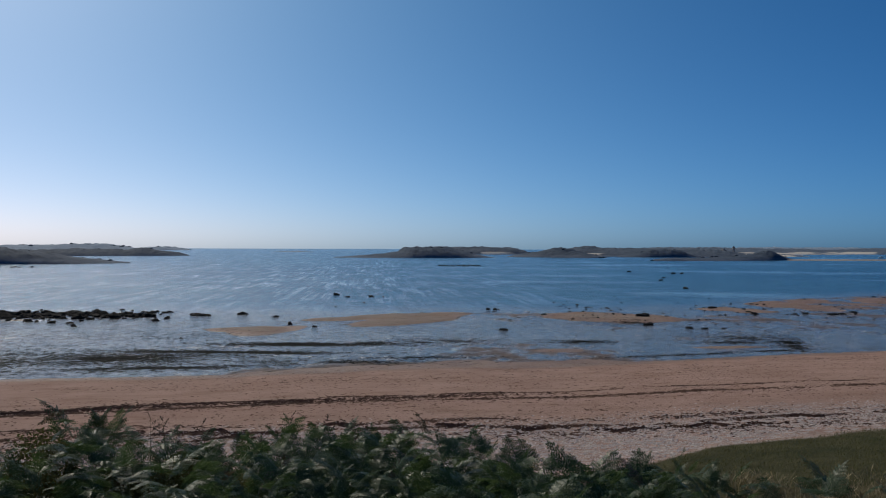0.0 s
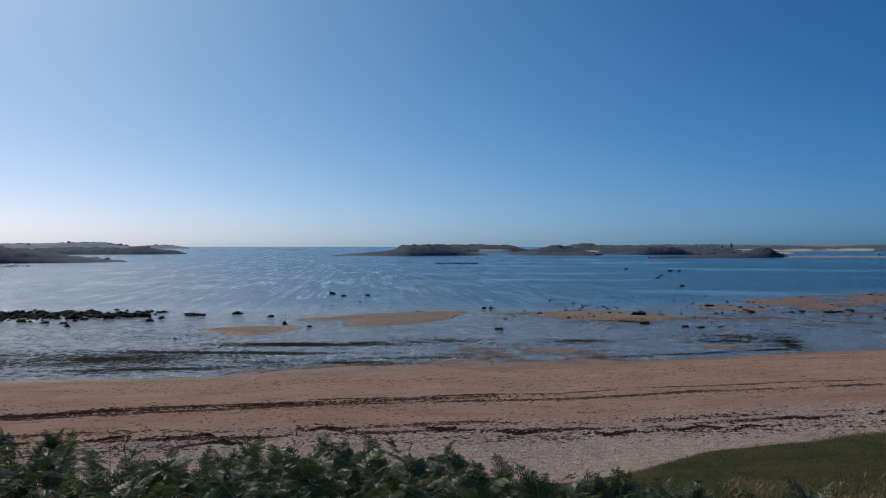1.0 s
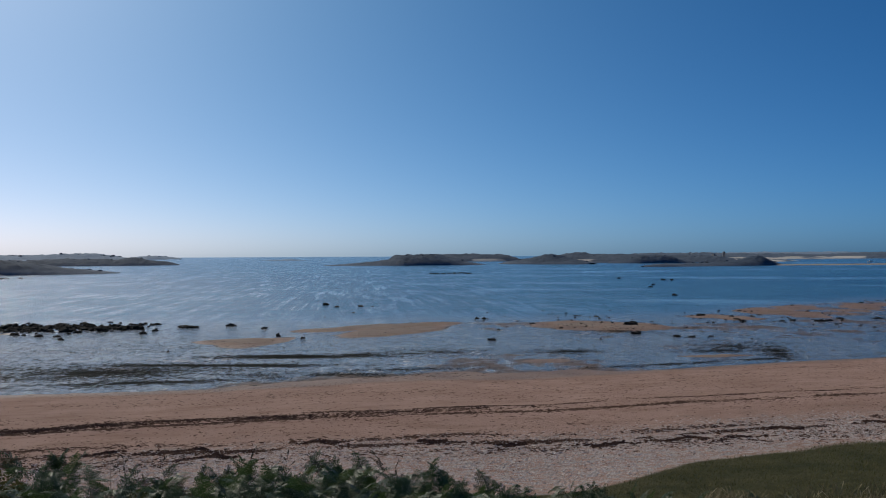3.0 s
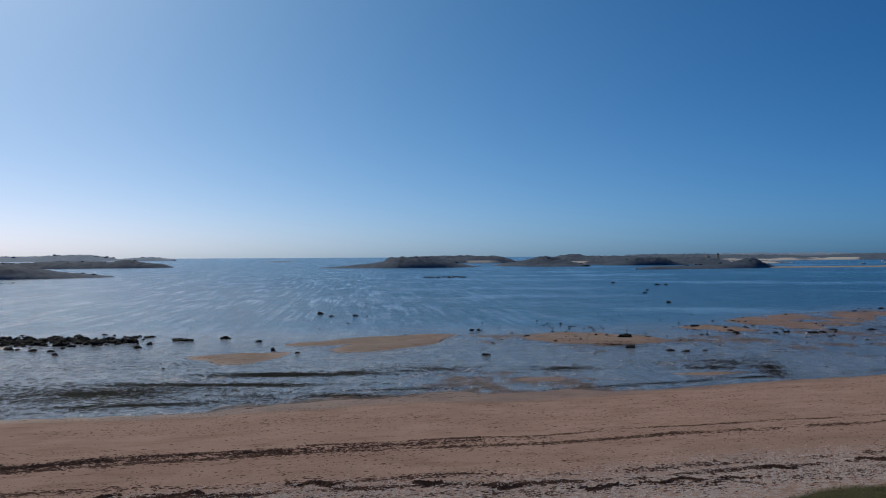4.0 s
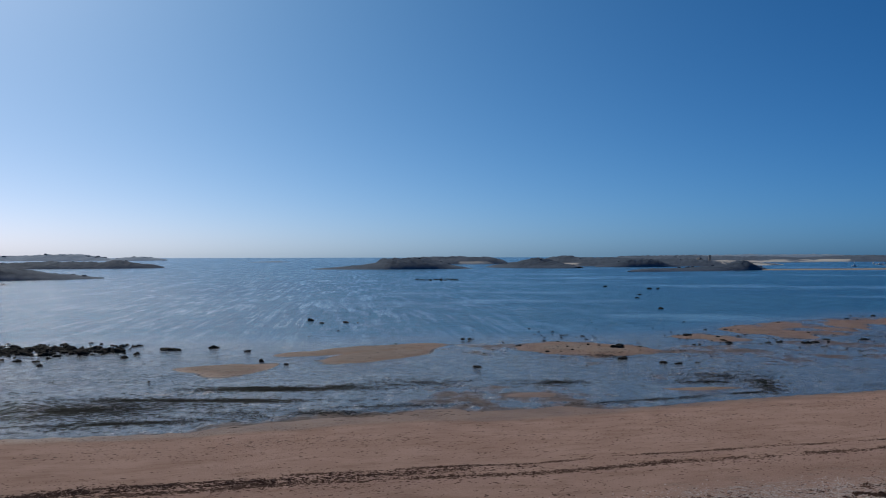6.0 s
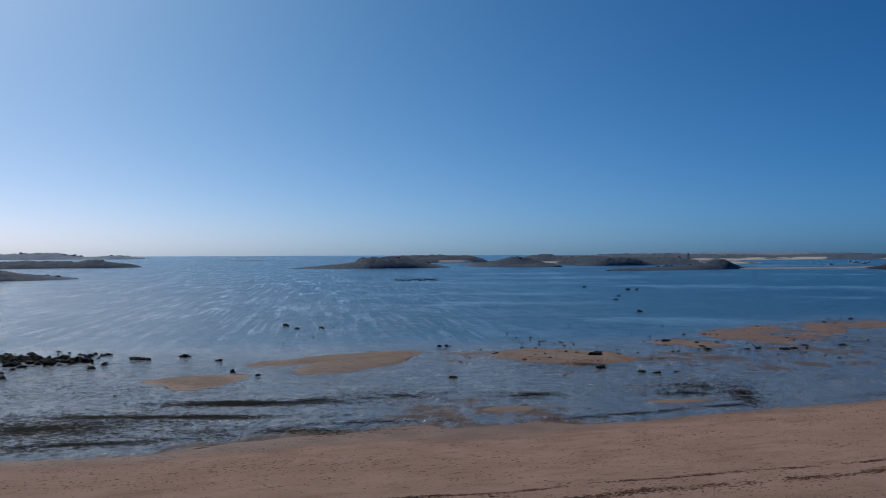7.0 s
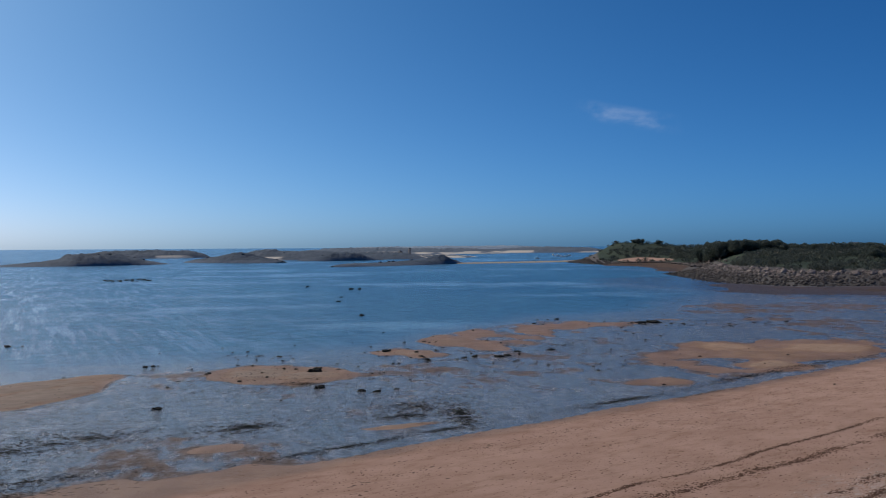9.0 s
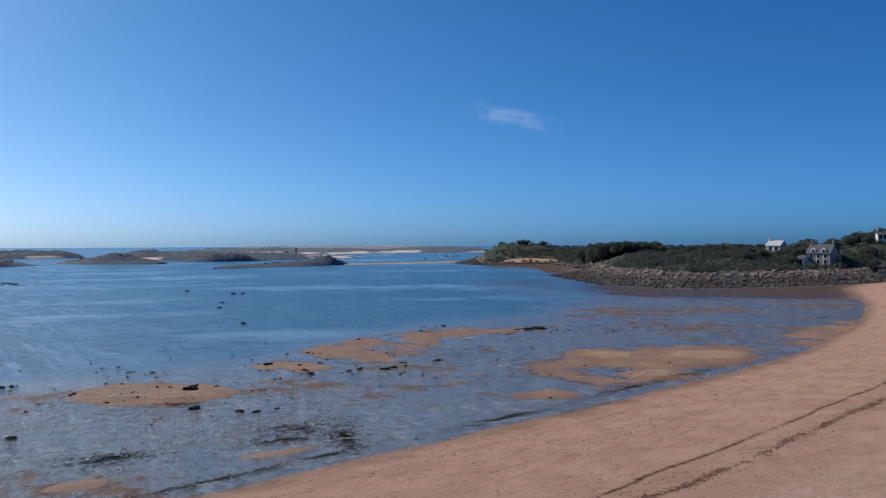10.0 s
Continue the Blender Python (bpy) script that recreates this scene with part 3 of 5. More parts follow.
def rock_scatter(spots, label):
    """Many small rocks as one mesh."""
    vs, fs, n = [], [], 0
    small = [rock_mesh("rock", 60 + k, M_ROCK_DARK, 0.6, 2, 0.75) for k in range(5)]
    shapes = []
    for me in small:
        co = np.empty(len(me.vertices) * 3)
        me.vertices.foreach_get("co", co)
        shapes.append((co.reshape(-1, 3), [tuple(f.vertices) for f in me.polygons]))
    for x, y, w in spots:
        v, f = shapes[rnd.randrange(5)]
        a = rnd.uniform(0, 6.28)
        c, q = math.cos(a), math.sin(a)
        v = v * (w * rnd.uniform(0.9, 1.3), w * rnd.uniform(0.6, 0.9), w * rnd.uniform(0.7, 1.25))
        v = np.stack([v[:, 0] * c - v[:, 1] * q + x, v[:, 0] * q + v[:, 1] * c + y, v[:, 2] + max(float(ground_z(x, y)[0]), -0.02) + 0.05 * w], 1)
        vs.append(v)
        fs.extend([tuple(i + n for i in face) for face in f])
        n += len(v)
    tagged(new("rocks", mesh_of("rocks", np.concatenate(vs), fs, M_ROCK_DARK)), label, "rocks", kind="stuff")


LEFT_ROCKS = [(-41.9, 87.0, 0.8), (-45.0, 93.1, 0.5), (-51.4, 92.8, 0.5), (-47.2, 86.4, 1.7), (-41.9, 83.3, 2.1), (-39.2, 84.8, 1.2), (-38.2, 84.2, 1.4),
              (-40.0, 89.9, 0.4), (-35.6, 82.7, 0.8), (-34.4, 86.4, 1.5), (-33.4, 86.2, 1.3), (-30.2, 88.4, 1.0), (-25.9, 85.5, 0.7), (-19.5, 75.5, 0.4), (-22.2, 77.4, 0.6)]
LEFT_ROCKS_2 = [(-26.8, 64.6, 0.35), (-14.2, 101.2, 0.7), (-47.5, 83.0, 1.4), (-48.6, 81.7, 1.8), (-43.6, 76.2, 0.8), (-44.7, 85.5, 1.1), (-47.4, 84.3, 1.5),
                (-35.4, 79.5, 0.9), (-39.8, 73.1, 0.7), (-43.7, 82.0, 1.0), (-46.4, 77.2, 1.0), (-52.0, 83.0, 1.6), (-54.5, 85.0, 1.4), (-57.0, 82.0, 1.8), (-50.5, 87.5, 1.0)]
for x, y, w in LEFT_ROCKS + LEFT_ROCKS_2:
    place_rock(x, y, w * 1.05, "dark weed-covered rock standing in wet sand", "dark rocks at the tide's edge", 1.1)
heaps = [(-62 + 23 * q / 21 + rnd.gauss(0, 0.8), 82.3 + 3.4 * q / 21 + rnd.gauss(0, 0.9), rnd.uniform(0.7, 1.9)) for q in range(22)]
spots = []
for k in range(640):
    cx, cy, spread = heaps[int(22 * rnd.random() ** 1.25)]
    spots.append((cx + rnd.gauss(0, spread * 1.2), cy + rnd.gauss(0, 2.8) - 0.5, rnd.uniform(0.2, 0.6) + 0.7 * rnd.random() ** 4))
rock_scatter(spots, "band of small dark weedy rocks on wet sand")
SEA_ROCKS = [(-29.4, 125.9, 1.2), (-26.7, 121.3, 1.0), (-23.7, 122.7, 1.2), (-22.1, 122.7, 0.9), (-20.6, 123.5, 0.5), (-51.8, 127.2, 0.8), (-43.3, 120.6, 0.7), (-55.7, 125.7, 0.5),
             (24.5, 267.0, 1.5), (24.8, 196.3, 1.2), (27.4, 212.3, 1.1), (34.6, 248.2, 1.6), (36.7, 247.2, 1.6), (23.8, 157.0, 1.3), (-6.1, 98.2, 0.7), (-5.4, 98.6, 0.6)]
for x, y, w in SEA_ROCKS:
    place_rock(x, y, w * 0.78, "low dark rock awash in shallow sea", "rocks awash", 0.8, sink=-0.25)
RIGHT_ROCKS = [(5.1, 105.2, 1.5), (-2.6, 88.4, 0.5), (-3.4, 75.0, 0.9), (9.0, 81.6, 1.3), (9.5, 91.0, 1.6), (4.0, 96.7, 0.5), (0.0, 92.7, 0.7), (2.6, 86.7, 0.5), (18.8, 105.0, 1.2),
               (25.8, 107.2, 0.7), (21.6, 96.8, 0.9), (25.7, 97.4, 0.8), (26.9, 97.8, 0.7), (29.4, 97.2, 1.1), (12.2, 79.1, 0.9), (13.3, 78.4, 0.8), (15.1, 79.2, 0.5), (34.7, 126.2, 0.7)]
RIGHT_ROCKS_2 = [(36.8, 101.6, 1.0), (32.7, 101.0, 0.8), (21.6, 99.6, 0.7), (7.1, 104.1, 1.2), (2.0, 105.3, 1.0), (11.9, 92.2, 0.5), (-5.4, 96.7, 0.5), (64.0, 130.5, 2.6), (62.0, 130.0, 1.4),
                 (1.7, 106.5, 1.1), (30.6, 98.0, 0.9), (25.0, 113.8, 0.7), (19.0, 105.2, 0.9), (21.8, 103.1, 0.7), (32.7, 112.7, 0.5), (27.4, 98.9, 0.7), (24.7, 96.5, 0.5), (67.3, 127.5, 0.7)]
for x, y, w in RIGHT_ROCKS + RIGHT_ROCKS_2:
    place_rock(x, y, w, "dark brown weedy stone on the tidal flat", "stones on the tidal flat", 0.55)
for k in range(26):
    place_rock(rnd.gauss(48, 2.2), rnd.gauss(147, 7.5), rnd.uniform(0.4, 0.9), "small dark stone in a shallow pool", "stones on the tidal flat", 0.8)
for k in range(45):
    u = rnd.random()
    place_rock(52 + 30 * u + rnd.gauss(0, 2), 130 - 6 * u + rnd.gauss(0, 3.5), rnd.uniform(0.3, 0.7), "small dark stone on the tidal flat", "stones on the tidal flat", 0.6)
spots = [(rnd.gauss(22, 17), rnd.gauss(101, 12), rnd.uniform(0.14, 0.40)) for k in range(170)]
for k in range(130):
    u = rnd.random()
    spots.append((72 + 68 * u + rnd.gauss(0, 5), 152 + 66 * u + rnd.gauss(0, 7), rnd.uniform(0.14, 0.38)))
rock_scatter(spots, "small dark stones strewn over the tidal flat")
for k in range(26):
    x = -39 + 15 * k / 25
    place_rock(x + rnd.gauss(0, 0.4), 340 + rnd.gauss(0, 5), rnd.uniform(0.6, 1.6), "low reef rock breaking the sea surface", "reef rocks offshore", 0.9, sink=-0.25)
for k in range(14):
    place_rock(-185 + 24 * rnd.random(), 280 + rnd.gauss(0, 5), rnd.uniform(0.6, 1.6), "low reef rock breaking the sea surface", "reef rocks offshore", 0.7, sink=-0.25)


# ---- loose weed, wrack, shells and prints: low uneven scraps ----
def scraps(name, x, y, length, width, height, turn, material, label, category, lift=0.0, seed=0):
    """Each scrap is a low mound with a ragged six-sided edge, lying on the ground."""
    r = np.random.RandomState(seed)
    n = len(x)
    z = np.maximum(ground_z(x, y), -0.004) + lift
    ang = np.arange(6) * math.pi / 3
    rad = r.uniform(0.55, 1.15, (n, 6))
    u = np.cos(ang)[None] * rad * length[:, None] * 0.5
    v = np.sin(ang)[None] * rad * width[:, None] * 0.5
    c, s = np.cos(turn)[:, None], np.sin(turn)[:, None]
    rim = np.stack([x[:, None] + u * c - v * s, y[:, None] + u * s + v * c, np.repeat(z[:, None] - 0.012, 6, 1)], 2)
    top = np.stack([x + r.uniform(-0.2, 0.2, n) * length, y, z + height * 0.38], 1)[:, None]
    verts = np.concatenate([rim, top], 1).reshape(-1, 3)
    b = (np.arange(n) * 7)[:, None, None]
    k = np.arange(6)
    faces = (b + np.stack([k, (k + 1) % 6, np.full(6, 6)], 1)[None]).reshape(-1, 3)
    ob = new(name, mesh_of(name, verts, faces, material))
    return tagged(ob, label, category, kind="stuff")


def along(line, n, spread, seed, sparse=0.95):
    """Points strewn along a line of stations, denser in clumps; and the line's heading there."""
    r = np.random.RandomState(seed)
    p = np.array(line, float)
    seg = np.hypot(*np.diff(p, axis=0).T)
    cum = np.r_[0, np.cumsum(seg)]
    t = r.uniform(0, cum[-1], n * 3)
    keep = vnoise(t * 0.45, t * 0 + seed, seed) * 0.7 + vnoise(t * 1.7, t * 0 + seed, seed + 3) * 0.5 > r.uniform(sparse - 0.7, sparse, n * 3)
    t = t[keep][:n]
    x, y = np.interp(t, cum, p[:, 0]), np.interp(t, cum, p[:, 1])
    i = np.clip(np.searchsorted(cum, t) - 1, 0, len(seg) - 1)
    h = np.arctan2(np.diff(p[:, 1])[i], np.diff(p[:, 0])[i])
    off = r.normal(0, spread, len(t)) + 0.35 * (vnoise(t * 0.3, t * 0 + 9, seed + 5) - 0.5)
    return x - np.sin(h) * off, y + np.cos(h) * off, h, r


WRACK = [(-70, 6), (-40, 20), (-26, 25.8), (-17.5, 29.4), (-14.3, 30.9), (-8.8, 32.8), (-1.7, 35.0), (3.9, 37.0), (15.6, 41.2), (24.7, 45.2), (36, 50.8), (62, 64.6), (90, 84), (120, 110)]


def wrack_line(shift, n, spread, big, seed, name="wrack"):
    x, y, h, r = along([(a + 0.35 * shift, b - 0.94 * shift) for a, b in WRACK], n, spread, seed)
    k = len(x)
    scraps(name, x, y, r.uniform(0.05, 0.32, k) * big, r.uniform(0.03, 0.14, k) * big, r.uniform(0.01, 0.04, k) * big, h + r.normal(0, 0.35, k), M_WRACK,
           "dark brown dried seaweed strewn along the tide line", "seaweed", seed=seed)


wrack_line(0.0, 16000, 0.11, 1.3, 11)
LOWER = [(-70, 3.5), (-40, 17.6), (-26, 24.4), (-14.3, 29.1), (-1.7, 33.0), (8, 36.3), (16, 39.2), (26.8, 43.5), (32.5, 46.3), (39.5, 50.1), (48.4, 54.7), (55, 58), (75, 70), (100, 90)]
for n, spread, big, seed in ((17000, 0.20, 1.4, 12), (3500, 0.8, 1.3, 18)):
    x, y, h, r = along(LOWER, n, spread, seed, 0.82)
    k = len(x)
    scraps("wrack", x, y, r.uniform(0.05, 0.34, k) * big, r.uniform(0.03, 0.16, k) * big, r.uniform(0.01, 0.04, k) * big, h + r.normal(0, 0.35, k), M_WRACK,
           "second dark line of dried seaweed up the beach", "seaweed", seed=seed)
wrack_line(1.0, 4500, 0.9, 0.8, 13)
wrack_line(-4.5, 3500, 2.4, 0.75, 15)
wrack_line(5.5, 4500, 1.6, 0.8, 16)
# the thick roll of weed on the western stretch
x, y, h, r = along([(-60, 9.5), (-40, 18.6), (-26, 25.4), (-17.5, 29.1), (-14.0, 30.3), (-8.8, 31.9), (-5, 33.0), (1, 35)], 17000, 0.42, 17, 0.7)
keep = r.rand(len(x)) < np.clip((2.0 - x) / 14.0, 0, 1)
x, y, h = x[keep], y[keep], h[keep]
k = len(x)
scraps("wrack", x, y, r.uniform(0.1, 0.4, k), r.uniform(0.03, 0.10, k), r.uniform(0.015, 0.07, k), h + r.normal(0, 0.3, k), M_WRACK, "thick roll of dark seaweed on the sand", "seaweed", seed=17)
# the upper line among the shells
UPPER = [(-40, 14.5), (-22, 20.6), (-14.5, 23.2), (-5.2, 25.4), (-1.2, 26.3), (3.7, 27.3), (10.2, 29.6), (18, 33), (30, 39)]
for shift, n, spread, seed in ((0.0, 6000, 0.16, 21), (-1.3, 3000, 0.22, 22), (1.5, 3000, 0.5, 23)):
    x, y, h, r = along([(a + 0.3 * shift, b - 0.95 * shift) for a, b in UPPER], n, spread, seed)
    k = len(x)
    scraps("wrack", x, y, r.uniform(0.10, 0.55, k), r.uniform(0.05, 0.17, k), r.uniform(0.015, 0.07, k), h + r.normal(0, 0.3, k), M_WRACK, "dark dry seaweed among broken shells", "seaweed", seed=seed)
# thick rolls of weed thrown up on the shell bank
for q in range(16):
    rr_ = np.random.RandomState(400 + q)
    cx = -13 + 36 * (q + rr_.rand() * 0.8) / 16
    cy = float(np.interp(cx, [p[0] for p in UPPER], [p[1] for p in UPPER])) + rr_.normal(0, 0.5)
    k = rr_.randint(60, 190)
    long = rr_.uniform(0.35, 1.1)
    u = rr_.normal(0, 0.5, k) * long
    x, y = cx + u * 0.95, cy + u * 0.33 + 0.25 * np.sin(u * 5 + q) + rr_.normal(0, 0.13, k)
    scraps("weed_roll", x, y, rr_.uniform(0.12, 0.4, k), rr_.uniform(0.06, 0.16, k), rr_.uniform(0.04, 0.15, k), 0.33 + rr_.normal(0, 0.7, k), M_WRACK, "dark roll of dried seaweed on pale shells", "seaweed", seed=400 + q)
# shell and pebble fragments
r = np.random.RandomState(31)
n = 44000
x = r.uniform(-24, 34, n)
y = np.interp(x, SHORE_X, SHORE_Y) - (25.0 + 7.4 * r.rand(n)) / 0.93 + r.normal(0, 0.8, n)
keep = ((x < 11) | (r.rand(n) < 0.10)) & (lie(x, y)[3] < 0.25)
x, y = x[keep], y[keep]
n = len(x)
scraps("shells", x, y, r.uniform(0.05, 0.18, n), r.uniform(0.04, 0.11, n), r.uniform(0.02, 0.07, n), r.uniform(0, 3.14, n), M_SHELL, "pale broken shells strewn over the upper beach", "shells", seed=31)
# dark bits among the shells
x, y, h, r = along(UPPER, 14000, 1.5, 24, 0.8)
k = len(x)
scraps("weed_scraps", x, y - 0.8, r.uniform(0.05, 0.22, k), r.uniform(0.04, 0.12, k), r.uniform(0.01, 0.05, k), h + r.normal(0, 0.5, k), M_WRACK, "dark weed bits strewn among the shells", "seaweed", seed=24)
# scraps over the whole beach: weed, mixed with dark marks for shaded pits
n = 52000
x = r.uniform(-60, 110, n)
y = np.interp(x, SHORE_X, SHORE_Y) - r.uniform(1.0, 28, n)
keep = fbm(x * 0.12, y * 0.5, 41, 3) > r.uniform(-0.4, 0.5, n)
x, y = x[keep], y[keep]
k = len(x)
scraps("weed_scraps", x, y, r.uniform(0.08, 0.40, k), r.uniform(0.04, 0.22, k), r.uniform(0.01, 0.04, k), 0.35 + r.normal(0, 0.4, k), M_WRACK, "scattered dark flecks for weed and shaded pits in dry sand", "seaweed", seed=41)
# a trail of footprints, each a low mound darker than the sand
pr_x, pr_y = [], []
for line, n in (([(-6, 46.2), (4, 50.5), (12.6, 54.3), (21.8, 58.8), (31.3, 62.4), (50, 72), (70, 82), (95, 101)], 330), ([(-20, 40.5), (-8, 44), (6, 48.2), (20, 55), (36, 61), (58, 73), (90, 95)], 260),
                ([(-24, 37), (-10, 42), (4, 45), (20, 51), (40, 61)], 130)):
    x, y, h, r = along(line, n, 0.28, 51 + n)
    pr_x.append(x)
    pr_y.append(y)
x, y = np.concatenate(pr_x), np.concatenate(pr_y)
k = len(x)
r = np.random.RandomState(53)
scraps("footprints", x, y, r.uniform(0.24, 0.40, k), r.uniform(0.20, 0.34, k), r.uniform(0.02, 0.07, k), 0.45 + r.normal(0, 0.5, k), M_PRINT, "trodden footprints in a line along the sand", "footprints", seed=53)


# weed lying in the wet: patches given by centre, half axes, turn and count
def weed_patch(cx, cy, rx, ry, turn, n, size, seed, lift=0.012):
    r = np.random.RandomState(seed)
    a, q = r.uniform(0, 6.283, n), np.abs(r.normal(0, 0.55, n))
    u, v = np.cos(a) * q * rx, np.sin(a) * q * ry
    c, s = math.cos(radians(turn)), math.sin(radians(turn))
    x, y = cx + u * c - v * s, cy + u * s + v * c
    keep = fbm(x * 0.35, y * 0.9, seed, 3) > r.uniform(-0.5, 0.35, n)
    x, y = x[keep], y[keep]
    keep = shore_s(x, y) < 0.6
    x, y = x[keep], y[keep]
    k = len(x)
    scraps("seaweed", x, y, r.uniform(0.2, 1.1, k) * size, r.uniform(0.04, 0.15, k) * size, r.uniform(0.008, 0.03, k) * size, radians(turn) + r.normal(0, 0.3, k), M_GREENWEED,
           "dark seaweed lying in the film of water", "seaweed", lift=lift, seed=seed)


weed_patch(-20.0, 56.6, 7.0, 0.9, 4, 3000, 1.0, 61)
weed_patch(-16.4, 61.9, 5.6, 1.3, 6, 3600, 0.9, 62)
weed_patch(-12.6, 63.4, 4.0, 2.2, 8, 800, 0.6, 92)
weed_patch(-12.5, 52.4, 7.5, 1.8, 8, 1500, 0.6, 93)
weed_patch(-8.6, 64.6, 5.0, 4.0, 10, 800, 0.55, 94)
weed_patch(-26, 52.5, 12, 5.0, 16, 4200, 0.85, 63)
weed_patch(-36, 50, 14, 8.0, 16, 3600, 0.85, 64)
weed_patch(-22, 48.5, 9, 1.6, 17, 1300, 0.8, 65)
weed_patch(-42, 44, 16, 6.0, 18, 3500, 0.7, 83)
weed_patch(-8, 55.5, 8, 1.0, 12, 700, 0.5, 84)
weed_patch(-6.8, 65.5, 5, 3.0, 10, 550, 0.7, 66)
weed_patch(2.0, 66.0, 3.5, 2.2, 5, 420, 0.8, 67)
weed_patch(15.4, 71.0, 5.0, 4.2, 20, 900, 0.45, 68, 0.02)
weed_patch(17.4, 67.0, 1.6, 5.6, -8, 1100, 0.45, 79, 0.02)
weed_patch(13.6, 67.8, 4.0, 2.4, 10, 600, 0.45, 95, 0.02)
weed_patch(15.4, 62.6, 2.4, 0.6, 24, 800, 0.4, 96)
weed_patch(2.8, 66.7, 2.6, 1.6, 5, 900, 0.5, 80)
weed_patch(117.5, 129.5, 6, 1.6, 40, 700, 0.9, 81)
weed_patch(38, 69.5, 5, 1.2, 26, 1200, 0.5, 82)
weed_patch(8.0, 59.0, 9, 0.8, 24, 1000, 0.5, 70)
weed_patch(30, 69.0, 9, 0.9, 26, 2000, 0.5, 71)
weed_patch(46, 77.5, 10, 1.0, 28, 2400, 0.55, 72)
weed_patch(60, 84.5, 8, 1.0, 27, 1400, 0.6, 73)
weed_patch(8, 84, 28, 16, 10, 4200, 0.42, 74)
weed_patch(40, 105, 30, 22, 25, 4200, 0.5, 75)
weed_patch(14, 72, 20, 7, 22, 1800, 0.35, 78)
weed_patch(-30, 66, 20, 10, 12, 1400, 0.5, 76)
weed_patch(75, 132, 34, 12, -8, 500, 0.8, 77)


# ---- bracken ----
def frond_piece(length, pairs, droop, r):
    """A bracken frond along +x: a stem with paired feathers, each feather with paired leaflets, all shrinking to the tip."""
    verts, faces = [], []

    def tri(a, b, c):
        k = len(verts)
        verts.extend((a, b, c))
        faces.append((k, k + 1, k + 2))

    def leaflet(a, way, cross, long, w):
        k = len(verts)
        m = a + way * long * 0.4
        verts.extend((a, m + cross * w, a + way * long, m - cross * w))
        faces.append((k, k + 1, k + 2, k + 3))

    def feather(base, way, up, long, steps):
        side_way = np.cross(up, way)
        tri(base + side_way * 0.004, base - side_way * 0.004, base + way * long)
        for k in range(steps):
            t = (k + 0.4) / steps
            a = base + way * long * t + up * (-0.10 * long * t * t)
            wide = min(0.055, long * 0.25) * (1 - t) ** 0.7 + 0.010
            for side in (-1, 1):
                out = side_way * side + way * 0.35 - up * 0.12 + r.normal(0, 0.05, 3)
                leaflet(a, out / np.linalg.norm(out), way, wide * r.uniform(0.8, 1.2), min(0.015, long / steps * 0.5))

    def spine(t):
        return np.array([length * t, 0.0, length * (0.30 * t - droop * t * t)])

    for k in range(5):
        a, b = spine(k / 5), spine((k + 1) / 5)
        tri(a + (0, 0.006, 0), a - (0, 0.006, 0), b)
    for k in range(pairs):
        t = 0.18 + 0.72 * k / pairs
        long = length * 0.40 * (1 - t) ** 0.8 * r.uniform(0.85, 1.1) + 0.05
        slope = spine(t + 0.02) - spine(t)
        slope /= np.linalg.norm(slope)
        for side in (-1, 1):
            way = np.array([0.0, side, 0.0]) + slope * 0.55 + (0, 0, r.uniform(-0.35, 0.05))
            way /= np.linalg.norm(way)
            up = np.cross(way, np.array([side, 0.0, 0.0])) * 1.0
            up = np.array([0, 0, 1.0]) - way * way[2] + r.normal(0, 0.18, 3)
            up /= np.linalg.norm(up)
            feather(spine(t), way, up, long, max(4, int(long / 0.032)))
    feather(spine(0.86), (spine(1.0) - spine(0.86)) / np.linalg.norm(spine(1.0) - spine(0.86)), np.array([0, 0, 1.0]), length * 0.2, 6)
    return verts, faces


def strewn(pieces, xs, ys, zs, yaw, pitch, scale, r):
    """Copies of the pieces, turned and set down, for one joined mesh."""
    vs, fs, n = [], [], 0
    for i in range(len(xs)):
        v, f = pieces[r.randint(len(pieces))]
        m = np.array((Matrix.Rotation(yaw[i], 3, "Z") @ Matrix.Rotation(-pitch[i], 3, "Y")).to_3x3())
        vs.append((np.asarray(v) * scale[i]) @ m.T + (xs[i], ys[i], zs[i]))
        fs.extend([tuple(q + n for q in face) for face in f])
        n += len(v)
    return np.concatenate(vs), fs


r = np.random.RandomState(81)
FRONDS = [frond_piece(0.62, 8, d, r) for d in (0.25, 0.38, 0.5, 0.62, 0.75)]


def bracken_top(x, y):
    """Height of the bracken's top over the ground."""
    return 1.42 + 0.22 * fbm(x * 0.7, y * 0.7, 91, 3) + 0.34 * fbm(x * 2.3, y * 2.3, 98, 2) - 0.14 * smooth(-3.8, -1.3, x) - 0.26 * smooth(-3.85, -4.4, x) - 0.14 * smooth(-1.6, 0.2, x) - 0.20 * smooth(1.0, 2.4, x) - 0.28 * smooth(8.8, 11.5, y) - 0.35 * np.exp(-(((x + 2.8) / 0.28) ** 2 + ((y - 8.5) / 0.9) ** 2))


